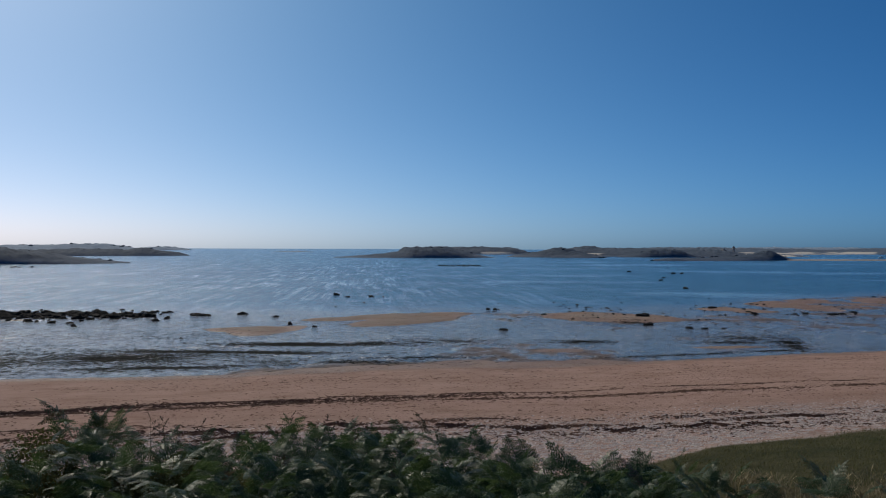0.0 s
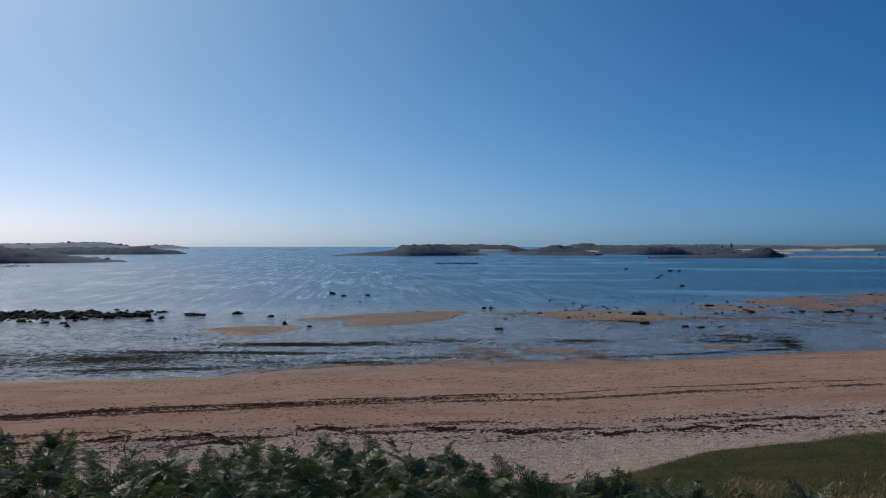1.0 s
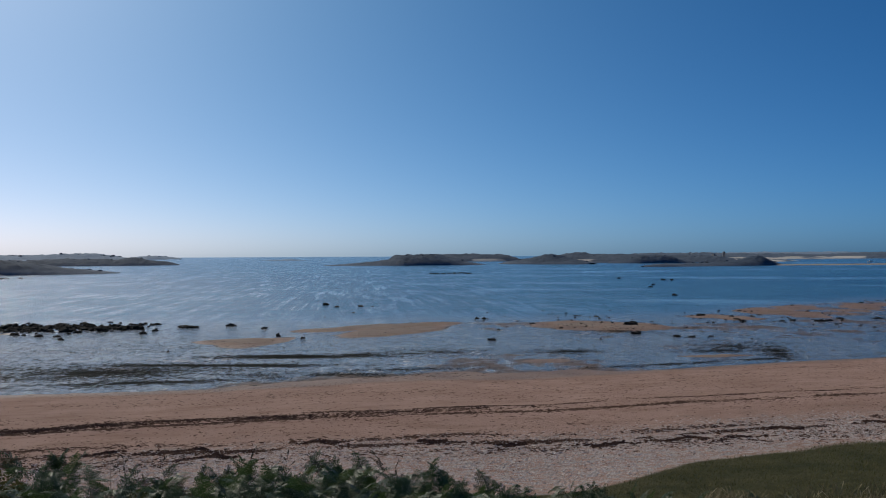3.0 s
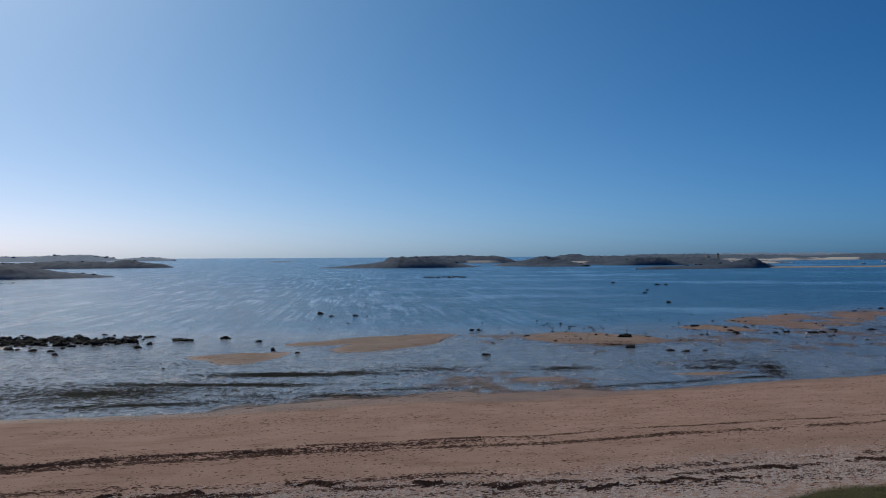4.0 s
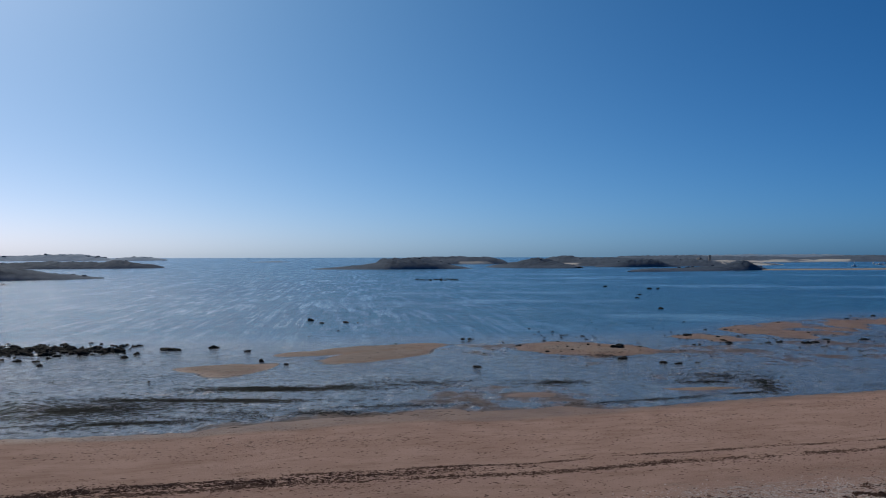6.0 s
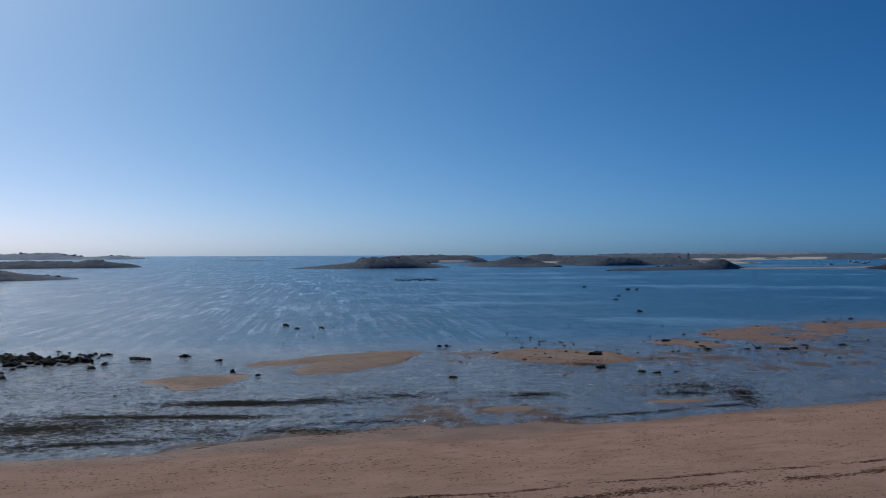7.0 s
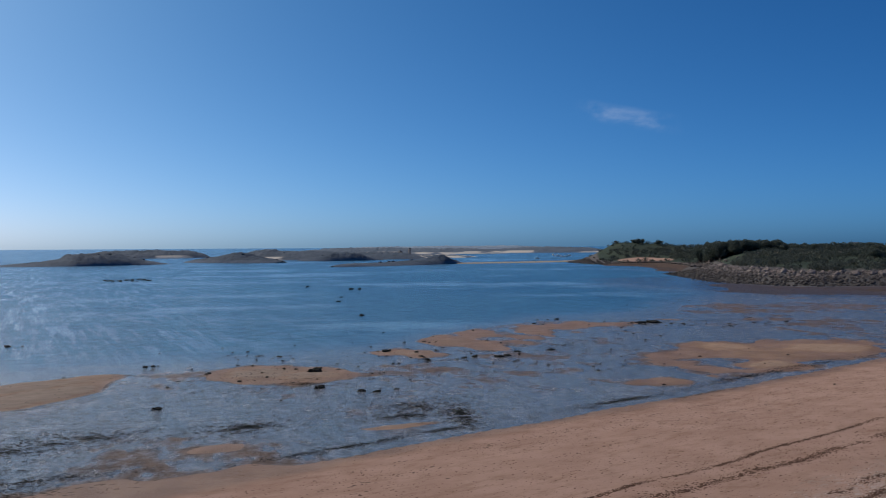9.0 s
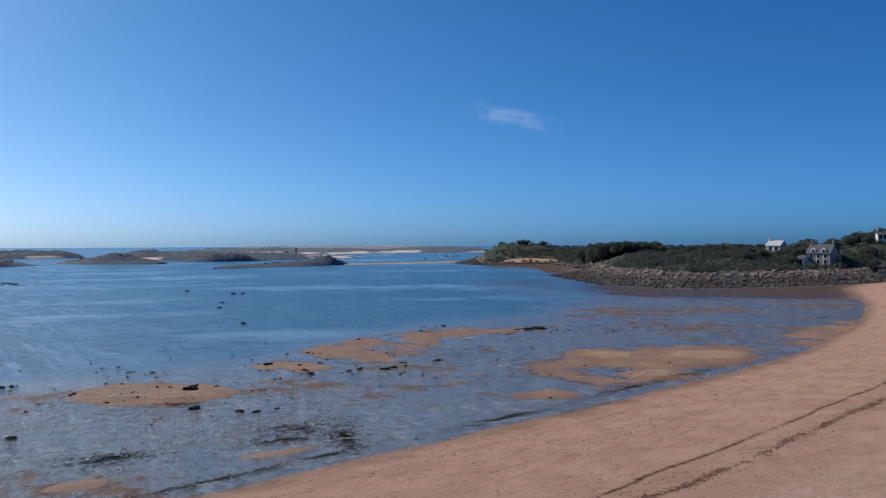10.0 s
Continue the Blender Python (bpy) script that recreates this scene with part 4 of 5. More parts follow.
def bracken(n, box, material, name, label, seed, tall=(0.35, 1.0), stand=0.0, keep_fn=None):
    r = np.random.RandomState(seed)
    x, y = r.uniform(box[0], box[1], n), r.uniform(box[2], box[3], n)
    if keep_fn is not None:
        k = keep_fn(x, y)
        x, y = x[k], y[k]
    n = len(x)
    z = ground_z(x, y) + bracken_top(x, y) * (tall[0] + (tall[1] - tall[0]) * r.uniform(0, 1, n) ** 0.8) - 0.20
    yaw = r.uniform(0, 6.283, n)
    pitch = r.uniform(0.15, 1.25, n) + stand
    verts, faces = strewn(FRONDS, x, y, z, yaw, pitch, r.uniform(0.30, 0.62, n), r)
    return tagged(new(name, mesh_of(name, verts, faces, material)), label, "bracken", kind="stuff")


def bank(x, y):
    edge = 11.5 - 0.10 * x + 0.7 * fbm(x * 0.4, x * 0 + 2, 95, 2)
    return (y < edge) & (x < 0.70 + 0.06 * (y - 5) + 0.5 * fbm(y * 0.9, y * 0 + 1, 96, 2))


bracken(8600, (-9.0, 2.6, 6.1, 13.2), M_FROND, "bracken", "dense dark green bracken on the dune bank", 82, keep_fn=bank)
bracken(420, (-5, 4.5, 11.0, 17.5), M_FROND, "bracken", "low straggling bracken at the dune's foot", 83, tall=(0.4, 0.8), keep_fn=lambda x, y: (x < 1.0) & (x > -9 + 0.4 * y) & (y < 16 + 0.3 * x))
bracken(60, (-7, 1.5, 6.4, 11), M_FROND_BROWN, "bracken", "withered brown bracken among the green", 84, tall=(0.8, 1.05), stand=0.1, keep_fn=bank)
bracken(620, (0.4, 2.9, 6.6, 10.0), M_FROND, "bracken", "scattered low bracken in the dune grass", 88, tall=(0.5, 1.0), keep_fn=lambda x, y: fbm(x * 0.9, y * 0.9, 97, 2) > -0.1 + 0.25 * (x - 0.6))
bracken(700, (-12, 2, -4.0, 6.3), M_FROND, "bracken", "bracken thinning out over the top of the bank", 86, tall=(0.2, 0.7))
bracken(420, (-60, -9.5, 2, 15.5), M_FROND, "bracken", "bracken covering the bank farther along the beach", 85, keep_fn=lambda x, y: y < 11 + 0.42 * (x + 9.5))


def stems_piece(r, h):
    """A dry branching flower stalk."""
    verts, faces = [], []

    def stick(a, b, w):
        k = len(verts)
        a, b = np.array(a), np.array(b)
        verts.extend((a + (w, 0, 0), a - (w, 0, 0), a + (0, w, 0), b))
        faces.extend(((k, k + 1, k + 3), (k + 1, k + 2, k + 3), (k + 2, k, k + 3)))

    stick((0, 0, 0), (0, 0, h), 0.009)
    for k in range(7):
        t = 0.4 + 0.58 * k / 7
        a = r.uniform(0, 6.28)
        l = 0.22 * (1.25 - t)
        tip = (math.cos(a) * l, math.sin(a) * l, h * t + l * 0.7)
        stick((0, 0, h * t), tip, 0.005)
        for j in range(9):
            o = np.array(tip) * (0.3 + 0.08 * j) + (0, 0, h * t * (0.7 - 0.08 * j))
            stick(o, o + r.uniform(-0.022, 0.022, 3) + (0, 0, 0.02), 0.006)
    return np.array(verts), np.array(faces)


STEMS = [stems_piece(r, h) for h in (0.8, 0.85, 0.9)]
r = np.random.RandomState(86)
n = 26
x = np.r_[-3.73, -3.63, -3.20, -2.68, -2.30, -1.38, -1.07, r.uniform(-6.5, -1.0, n - 7)]
y = np.r_[8.3, 8.5, 8.5, 8.8, 8.8, 9.0, 9.0, r.uniform(8.2, 10.2, n - 7)]
size = np.r_[np.full(7, 0.85), r.uniform(0.45, 0.7, n - 7)]
top = np.r_[1.58, 1.61, 1.57, 1.61, 1.61, 1.40, 1.44, np.full(n - 7, 1.36)]
verts, faces = strewn(STEMS, x, y, ground_z(x, y) + top - 0.85 * size, r.uniform(0, 6.28, n), r.normal(0, 0.15, n), size, r)
tagged(new("dry_stalks", mesh_of("dry_stalks", verts, faces, M_FROND_BROWN)), "brown dead flower stalks standing above the bracken", "weeds", kind="stuff")


# ---- bushes and tufts on the dune ----
def leaf_cloud(n, rx, ry, rz, size, r, hollow=0.5):
    """Many small leaves in an uneven clump; feet at z 0."""
    a, b = r.normal(0, 1, (n, 3)), r.uniform(hollow, 1.0, n) ** 0.6
    d = a / np.linalg.norm(a, axis=1)[:, None]
    lump = 1 + 0.35 * fbm(d[:, 0] * 1.7 + d[:, 2] * 1.3 + 7, d[:, 1] * 1.7 + 5, int(r.randint(99)), 3)
    c = d * (b * lump)[:, None] * (rx, ry, rz) + (0, 0, rz * 0.95)
    c[:, 2] = np.maximum(c[:, 2], 0.05)
    e1 = r.normal(0, 1, (n, 3))
    e1 /= np.linalg.norm(e1, axis=1)[:, None]
    e2 = np.cross(e1, r.normal(0, 1, (n, 3)))
    e2 /= np.linalg.norm(e2, axis=1)[:, None]
    s = size * r.uniform(0.6, 1.4, n)[:, None]
    verts = np.stack([c - e1 * s, c + e2 * s * 0.5, c + e1 * s, c - e2 * s * 0.5], 1).reshape(-1, 3)
    faces = (np.arange(n) * 4)[:, None] + np.arange(4)[None]
    return verts, faces


r = np.random.RandomState(87)
bush_meshes = [mesh_of("scrub_bush", *leaf_cloud(6000, 0.32, 0.32, 0.36, 0.013, r), M_GORSE) for k in range(2)]
for x, y, w in ((-4.25, 7.4, 1.0), (-3.70, 7.65, 0.7), (-3.30, 7.85, 0.8), (-2.80, 8.1, 0.6)):
    ob = new("scrub_bush", bush_meshes[rnd.randrange(2)])
    ob.location = (x, y, float(ground_z(x, y)[0]) + 0.62)
    ob.rotation_euler = (0, 0, rnd.uniform(0, 6))
    ob.scale = (w, w, w * 1.1)
    tagged(ob, "dull olive-brown bush among dark green bracken", "bush", "bushes in the bracken")
n = 80
k = np.linspace(0, 1, n)
tall_v, tall_f = strewn(FRONDS, r.normal(0, 0.09, n) * (1.2 - k), r.normal(0, 0.09, n) * (1.2 - k), 0.2 + 0.92 * k, r.uniform(0, 6.28, n), 0.15 + 1.1 * k ** 2 + r.normal(0, 0.15, n), 0.58 - 0.30 * k, r)
tall = new("bracken_plant", mesh_of("bracken_plant", tall_v, tall_f, M_FROND))
tall.location = (-3.85, 7.6, float(ground_z(-3.85, 7.6)[0]) + 0.34)
tagged(tall, "tall dark green bracken plant above the rest", "bracken")


def grass(n, where, length, material, name, label, seed, lean=0.5, width=0.006, head=False):
    r = np.random.RandomState(seed)
    x, y = where(r, n)
    n = len(x)
    z = ground_z(x, y) - 0.03
    L = r.uniform(length[0], length[1], n)
    a = r.uniform(0, 6.283, n)
    a = np.where(r.rand(n) < (0.2 if head else 0.6), 0.3 + r.normal(0, 0.5, n), a)
    lean_v = r.uniform(0.1, lean, n) * L
    dx, dy = np.cos(a), np.sin(a)
    w = width * r.uniform(0.7, 1.4, n)
    px, py = -dy * w, dx * w
    base = np.stack([x, y, z], 1)
    mid = base + np.stack([dx * lean_v * 0.35, dy * lean_v * 0.35, L * 0.6], 1)
    tip = base + np.stack([dx * lean_v, dy * lean_v, L * 0.95], 1)
    side = np.stack([px, py, 0 * px], 1)
    wide = 2.2 if head else 0.75
    verts = np.stack([base - side, base + side, mid - side * 0.8, mid + side * 0.8, tip, mid * 0.35 + tip * 0.65 - side * wide, mid * 0.35 + tip * 0.65 + side * wide], 1).reshape(-1, 3)
    k = (np.arange(n) * 7)[:, None]
    faces = [tuple(f) for f in np.concatenate([k + np.array([0, 1, 3]), k + np.array([0, 3, 2]), k + np.array([2, 3, 6]), k + np.array([2, 6, 5]), k + np.array([5, 6, 4])])]
    return tagged(new(name, mesh_of(name, verts, faces, material)), label, "grass", kind="stuff")


def dune(r, n):
    x, y = r.uniform(0.5, 26, n), r.uniform(9, 34, n)
    s = shore_s(x, y) + 0.9 * fbm(x * 0.5, y * 0.5, 3, 2)
    k = (lie(x, y)[3] > 0.5) & (s > 29.6) & (y > 8)
    return x[k], y[k]


def seedy(r, n):
    x, y = r.uniform(1.6, 10, n), r.uniform(8.0, 17.0, n)
    k = (fbm(x * 0.6, y * 0.6, 17, 3) > r.uniform(-0.25, 0.30, n)) & (x > 1.5 + 0.30 * np.clip(y - 11.5, 0, 9))
    return x[k], y[k]


grass(150000, dune, (0.03, 0.10), M_GRASS, "dune_grass", "dull green dune grass above the shell bank", 92, lean=1.2, width=0.005)
grass(60000, seedy, (0.12, 0.36), M_STRAW, "dry_grass", "pale dry grass with seed heads on the dune", 93, lean=1.1, width=0.003, head=True)
grass(40000, seedy, (0.10, 0.24), M_GRASS, "dune_grass", "rough green grass on the dune", 94, lean=0.9, width=0.005)


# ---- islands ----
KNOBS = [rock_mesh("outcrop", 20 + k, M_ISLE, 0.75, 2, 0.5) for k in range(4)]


def island(label, ends, half, profile, material, seed, rough=0.8, kind="", sub=(240, 30), knobs=0, knob=(0.7, 2.0)):
    """A low island along the line between its ends; profile: (share of the way, height)."""
    (ax, ay), (bx, by) = ends
    nu, nv = sub
    u, v = np.meshgrid(np.linspace(0, 1, nu), np.linspace(-1, 1, nv))
    length = math.hypot(bx - ax, by - ay)
    ex, ey = (bx - ax) / length, (by - ay) / length
    pu, pz = [p[0] for p in profile], [p[1] for p in profile]
    swell = np.sqrt(np.clip(1 - (2 * u - 1) ** 2, 0, 1)) * 0.8 + 0.2
    x = ax + ex * length * u - ey * v * half * swell
    y = ay + ey * length * u + ex * v * half * swell
    crest = np.interp(u, pu, pz)
    z = crest * (1 - np.abs(v) ** 1.7) ** 0.75 - 0.7 * np.abs(v) ** 3
    grow = np.clip(crest / max(pz), 0.12, 1) * (1 - np.abs(v) ** 3)
    z = z + rough * grow * (fbm(x * 0.06, y * 0.06, seed, 4) * 1.3 + 1.5 * np.abs(fbm(x * 0.13, y * 0.13, seed + 5, 3)) + 1.3 * fbm(x * 0.35, y * 0.35, seed + 9, 3) - 0.4)
    ob = sheet("island", np.arange(nu) * 1.0, np.arange(nv) * 1.0, z, material, {})
    co = np.stack([x.ravel(), y.ravel(), z.ravel()], 1)
    ob.data.vertices.foreach_set("co", co.ravel())
    ob.data.polygons.foreach_set("use_smooth", np.ones(len(ob.data.polygons), bool))
    ob.data.update()
    r = random.Random(seed)
    for k in range(knobs):
        q = r.randrange(int(nv * 0.3), int(nv * 0.7)) * nu + r.randrange(int(nu * 0.06), int(nu * 0.95))
        w = r.uniform(*knob)
        b = new("outcrop", KNOBS[r.randrange(4)])
        b.location = co[q] + (0, 0, 0.05 * w)
        b.scale = (w * 1.3, w * 1.3, w * r.uniform(0.5, 0.9))
        b.rotation_euler = (0, 0, r.uniform(0, 6))
        tagged(b, "grey granite outcrop on an island", "outcrop", "island outcrops")
    return tagged(ob, label, "island", "islands in the bay", kind)


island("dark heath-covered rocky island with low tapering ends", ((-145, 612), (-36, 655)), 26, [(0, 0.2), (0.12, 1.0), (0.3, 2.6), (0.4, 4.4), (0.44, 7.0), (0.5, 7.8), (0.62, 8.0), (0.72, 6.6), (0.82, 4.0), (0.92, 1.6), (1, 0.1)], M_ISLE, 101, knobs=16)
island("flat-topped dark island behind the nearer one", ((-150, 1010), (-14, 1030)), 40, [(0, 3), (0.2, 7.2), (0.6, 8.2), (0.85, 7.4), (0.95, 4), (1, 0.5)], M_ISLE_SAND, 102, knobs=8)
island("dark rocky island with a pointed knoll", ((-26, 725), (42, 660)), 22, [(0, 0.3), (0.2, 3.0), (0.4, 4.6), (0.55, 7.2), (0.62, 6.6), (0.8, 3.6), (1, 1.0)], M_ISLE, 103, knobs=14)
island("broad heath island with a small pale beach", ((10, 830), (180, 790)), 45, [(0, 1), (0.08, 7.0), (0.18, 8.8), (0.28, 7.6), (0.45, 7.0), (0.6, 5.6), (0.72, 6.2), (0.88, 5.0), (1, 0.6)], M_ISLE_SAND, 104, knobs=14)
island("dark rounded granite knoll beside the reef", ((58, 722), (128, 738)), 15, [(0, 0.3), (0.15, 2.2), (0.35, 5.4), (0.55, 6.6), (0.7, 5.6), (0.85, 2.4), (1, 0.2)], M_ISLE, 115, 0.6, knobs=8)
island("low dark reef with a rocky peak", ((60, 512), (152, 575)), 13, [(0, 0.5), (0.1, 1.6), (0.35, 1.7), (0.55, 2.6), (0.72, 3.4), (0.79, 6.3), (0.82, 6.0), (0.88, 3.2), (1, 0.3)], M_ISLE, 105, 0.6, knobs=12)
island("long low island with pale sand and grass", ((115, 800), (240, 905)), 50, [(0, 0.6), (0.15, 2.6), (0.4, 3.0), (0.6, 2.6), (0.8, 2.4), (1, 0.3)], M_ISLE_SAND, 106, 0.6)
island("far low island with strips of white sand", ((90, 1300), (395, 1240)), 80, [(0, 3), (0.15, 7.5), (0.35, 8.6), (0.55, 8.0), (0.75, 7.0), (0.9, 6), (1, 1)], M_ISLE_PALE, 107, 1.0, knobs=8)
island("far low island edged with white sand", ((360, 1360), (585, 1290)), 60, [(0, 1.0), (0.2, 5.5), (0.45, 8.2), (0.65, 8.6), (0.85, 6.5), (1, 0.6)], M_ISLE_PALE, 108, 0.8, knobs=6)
island("low far island in haze", ((180, 1850), (700, 1800)), 110, [(0, 3), (0.2, 9), (0.6, 10), (0.8, 10), (1, 4)], M_ISLE_HAZED, 109, 1.2)
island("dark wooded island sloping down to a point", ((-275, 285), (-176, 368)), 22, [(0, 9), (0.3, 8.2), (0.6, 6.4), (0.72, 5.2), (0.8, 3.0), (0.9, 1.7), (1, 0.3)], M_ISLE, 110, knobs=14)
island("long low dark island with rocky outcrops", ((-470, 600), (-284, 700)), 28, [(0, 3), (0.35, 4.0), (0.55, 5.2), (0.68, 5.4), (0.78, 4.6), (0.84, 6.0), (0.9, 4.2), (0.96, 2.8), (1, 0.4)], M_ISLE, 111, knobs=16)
island("far grey island under the haze", ((-1500, 1850), (-812, 2010)), 110, [(0, 8), (0.3, 9), (0.55, 11), (0.66, 13.5), (0.72, 14.5), (0.78, 9.5), (0.83, 3.5), (0.87, 6.5), (0.93, 8.5), (1, 2)], M_ISLE_HAZED, 112, 2.0, knobs=40, knob=(3, 8))
island("small far reef at the horizon", ((-405, 1310), (-340, 1320)), 14, [(0, 0.2), (0.3, 1.1), (0.7, 1.4), (1, 0.2)], M_ISLE_HAZED, 113, 0.4)
spit = island("low sand spit joining the reef to the headland", ((140, 562), (246, 600)), 18, [(0, 0.5), (0.3, 0.55), (0.7, 0.5), (1, 0.7)], M_SANDSPIT, 114, 0.1)



def tower_ruin():
    t = thing("stone_tower", "slender stone sea mark beside a small ruin", "tower", at=(181, 889, 2.0))
    bm = bmesh.new()
    bmesh.ops.create_cone(bm, cap_ends=True, segments=16, radius1=1.7, radius2=1.25, depth=6.5)
    bmesh.ops.translate(bm, vec=(0, 0, 3.0), verts=bm.verts)
    part("shaft", bm, M_WALL, t)
    bm = bmesh.new()
    bmesh.ops.create_cone(bm, cap_ends=True, segments=16, radius1=1.6, radius2=0.5, depth=1.2)
    bmesh.ops.translate(bm, vec=(0, 0, 6.8), verts=bm.verts)
    part("cap", bm, M_SLATE, t)
    hut = thing("stone_hut", "low roofless stone hut by the sea mark", "hut", at=(171, 888, 2.0))
    part("wall", box_bm((6, 4, 3.6), (0, 0, 1.6), 0.15), M_WALL, hut)
    bm = bmesh.new()
    bmesh.ops.create_cone(bm, cap_ends=True, segments=4, radius1=3.6, radius2=0.4, depth=1.8)
    bmesh.ops.translate(bm, vec=(0, 0, 4.1), verts=bm.verts)
    part("roof", bm, M_SLATE, hut)


tower_ruin()


# ---- the rocky shore and the land behind it ----
def bearing(b, d):
    return 2.3 + d * math.sin(radians(b)), 8.5 + d * math.cos(radians(b))


def boulder_bank():
    """Granite boulders heaped along the shore, the front ones as things, the rest as one heap."""
    r = np.random.RandomState(121)
    edge = [(186, 342), (172, 328), (160, 286), (150, 250), (155, 222), (190, 217), (235, 226), (330, 240)]
    p = np.array(edge, float)
    seg = np.hypot(*np.diff(p, axis=0).T)
    cum = np.r_[0, np.cumsum(seg)]
    n = 9500
    t = r.uniform(0, cum[-1], n)
    i = np.clip(np.searchsorted(cum, t) - 1, 0, len(seg) - 1)
    k = (t - cum[i]) / seg[i]
    x, y = p[i, 0] + k * np.diff(p[:, 0])[i], p[i, 1] + k * np.diff(p[:, 1])[i]
    h = np.arctan2(np.diff(p[:, 1])[i], np.diff(p[:, 0])[i])
    inward = r.uniform(-4, 17, n)
    x, y = x - np.sin(h) * inward, y + np.cos(h) * inward
    d = land_depth(x, y)
    keep = (d > -5) & (d < 19)
    x, y, d = x[keep], y[keep], d[keep]
    size = np.clip(r.lognormal(-0.72, 0.48, len(x)), 0.25, 1.5) * (1 + 0.5 * smooth(8, 16, d))
    z = ground_z(x, y) + size * 0.12
    meshes = [rock_mesh("boulder", 40 + q, M_GRANITE, 0.8, 1, 0.5) for q in range(6)]
    coords = []
    for me in meshes:
        co = np.empty(len(me.vertices) * 3)
        me.vertices.foreach_get("co", co)
        coords.append((co.reshape(-1, 3), np.array([tuple(f.vertices) for f in me.polygons])))
    big = np.argsort(-size)[:260]
    chosen = np.zeros(len(x), bool)
    chosen[big] = True
    for q in big:
        ob = new("boulder", meshes[r.randint(6)])
        ob.location = (x[q], y[q], z[q])
        s = size[q]
        ob.scale = (s * 1.1, s * r.uniform(0.7, 1.0), s)
        ob.rotation_euler = (r.uniform(-0.3, 0.3), r.uniform(-0.3, 0.3), r.uniform(0, 6.28))
        tagged(ob, "pinkish grey granite boulder on the rocky shore", "boulder", "boulders of the rocky shore")
    rest = np.where(~chosen)[0]
    verts, faces = strewn(coords, x[rest], y[rest], z[rest], r.uniform(0, 6.28, len(rest)), r.normal(0, 0.3, len(rest)), size[rest], r)
    tagged(new("boulder_heap", mesh_of("boulder_heap", verts, faces, M_GRANITE)), "heaped granite boulders along the shore", "boulders", kind="stuff")
    # the foot of the headland
    n = 2600
    t = r.rand(n)
    stops = np.linspace(0, 1, 8)
    x = np.interp(t, stops, [246, 226, 217, 226, 236, 233, 225, 212]) + r.normal(0, 4, n)
    y = np.interp(t, stops, [608, 560, 502, 468, 464, 440, 408, 376]) + r.normal(0, 4, n)
    x[-500:], y[-500:] = r.uniform(190, 300, 500), r.uniform(330, 480, 500)
    d = land_depth(x, y)
    keep = (d > -6) & (d < 70) & (np.exp(-(((x - 250) / 17) ** 2 + ((y - 510) / 26) ** 2)) < 0.5)
    keep &= (d < 14) | (fbm(x * 0.07, y * 0.07, 66, 2) > 0.05)
    x, y = x[keep], y[keep]
    size = r.uniform(0.5, 1.9, len(x))
    verts, faces = strewn(coords, x, y, ground_z(x, y) + 0.2, r.uniform(0, 6.28, len(x)), r.normal(0, 0.3, len(x)), size, r)
    tagged(new("boulder_heap", mesh_of("boulder_heap", verts, faces, M_GRANITE)), "grey rocks at the foot of the green headland", "boulders", kind="stuff")


boulder_bank()


# trees: a tapered trunk with limbs, and a crown of many small leaves in lumps
def tree_variant(seed):
    r = np.random.RandomState(seed)
    bm = bmesh.new()

    def limb(a, b, r1, r2):
        a, b = Vector(a), Vector(b)
        ret = bmesh.ops.create_cone(bm, cap_ends=True, segments=6, radius1=r1, radius2=r2, depth=(b - a).length)
        m = Matrix.Translation((a + b) / 2) @ (b - a).to_track_quat("Z", "Y").to_matrix().to_4x4()
        bmesh.ops.transform(bm, matrix=m, verts=ret["verts"])

    limb((0, 0, -0.3), (0.1, 0, 2.2), 0.28, 0.18)
    tips = []
    for k in range(6):
        a = k * 1.05 + r.uniform(-0.3, 0.3)
        tip = (math.cos(a) * r.uniform(1.0, 2.0), math.sin(a) * r.uniform(1.0, 2.0), r.uniform(3.0, 5.0))
        limb((0.1, 0, 1.6 + 0.1 * k), tip, 0.12, 0.04)
        tips.append(tip)
    trunk = bpy.data.meshes.new("trunk")
    bm.to_mesh(trunk)
    bm.free()
    trunk.materials.append(M_BARK)
    vs, fs, n = [], [], 0
    for tip in tips + [(0, 0, 5.0), (0.4, 0.3, 3.6)]:
        v, f = leaf_cloud(420, r.uniform(1.1, 1.7), r.uniform(1.1, 1.7), r.uniform(0.8, 1.2), 0.17, r, 0.5)
        vs.append(v + np.array(tip) - (0, 0, 1.0))
        fs.append(f + n)
        n += len(v)
    crown = mesh_of("crown", np.concatenate(vs), np.concatenate(fs), M_TREE)
    return trunk, crown


TREES = []
for k in range(5):
    root = thing("tree", "dark green wind-shaped tree", "tree", "trees on the headland")
    for nm, me in zip(("trunk", "crown"), tree_variant(130 + k)):
        ob = new(nm, me)
        ob.parent = root
    TREES.append(root)
tree_spots = []
r = random.Random(140)


def wood(b0, b1, d0, d1, n, s0, s1):
    for k in range(n):
        b, d = r.uniform(b0, b1), r.uniform(d0, d1)
        tree_spots.append((*bearing(b, d), r.uniform(s0, s1)))


def crest(b0, b1, d0, d1, n, top0, top1):
    for k in range(n):
        x, y = bearing(r.uniform(b0, b1), r.uniform(d0, d1))
        if land_depth(x, y) > 6:
            tree_spots.append((x, y, min(2.2, max(0.5, (r.uniform(top0, top1) - float(ground_z(x, y)[0])) / 5.1))))


tree_spots += [(*bearing(25.85, 636), 0.95), (*bearing(27.05, 636), 0.85), (*bearing(26.1, 640), 0.8), (*bearing(25.6, 638), 0.7), (*bearing(27.2, 640), 0.7)]
crest(29.3, 31.2, 450, 490, 24, 12.6, 14.2)
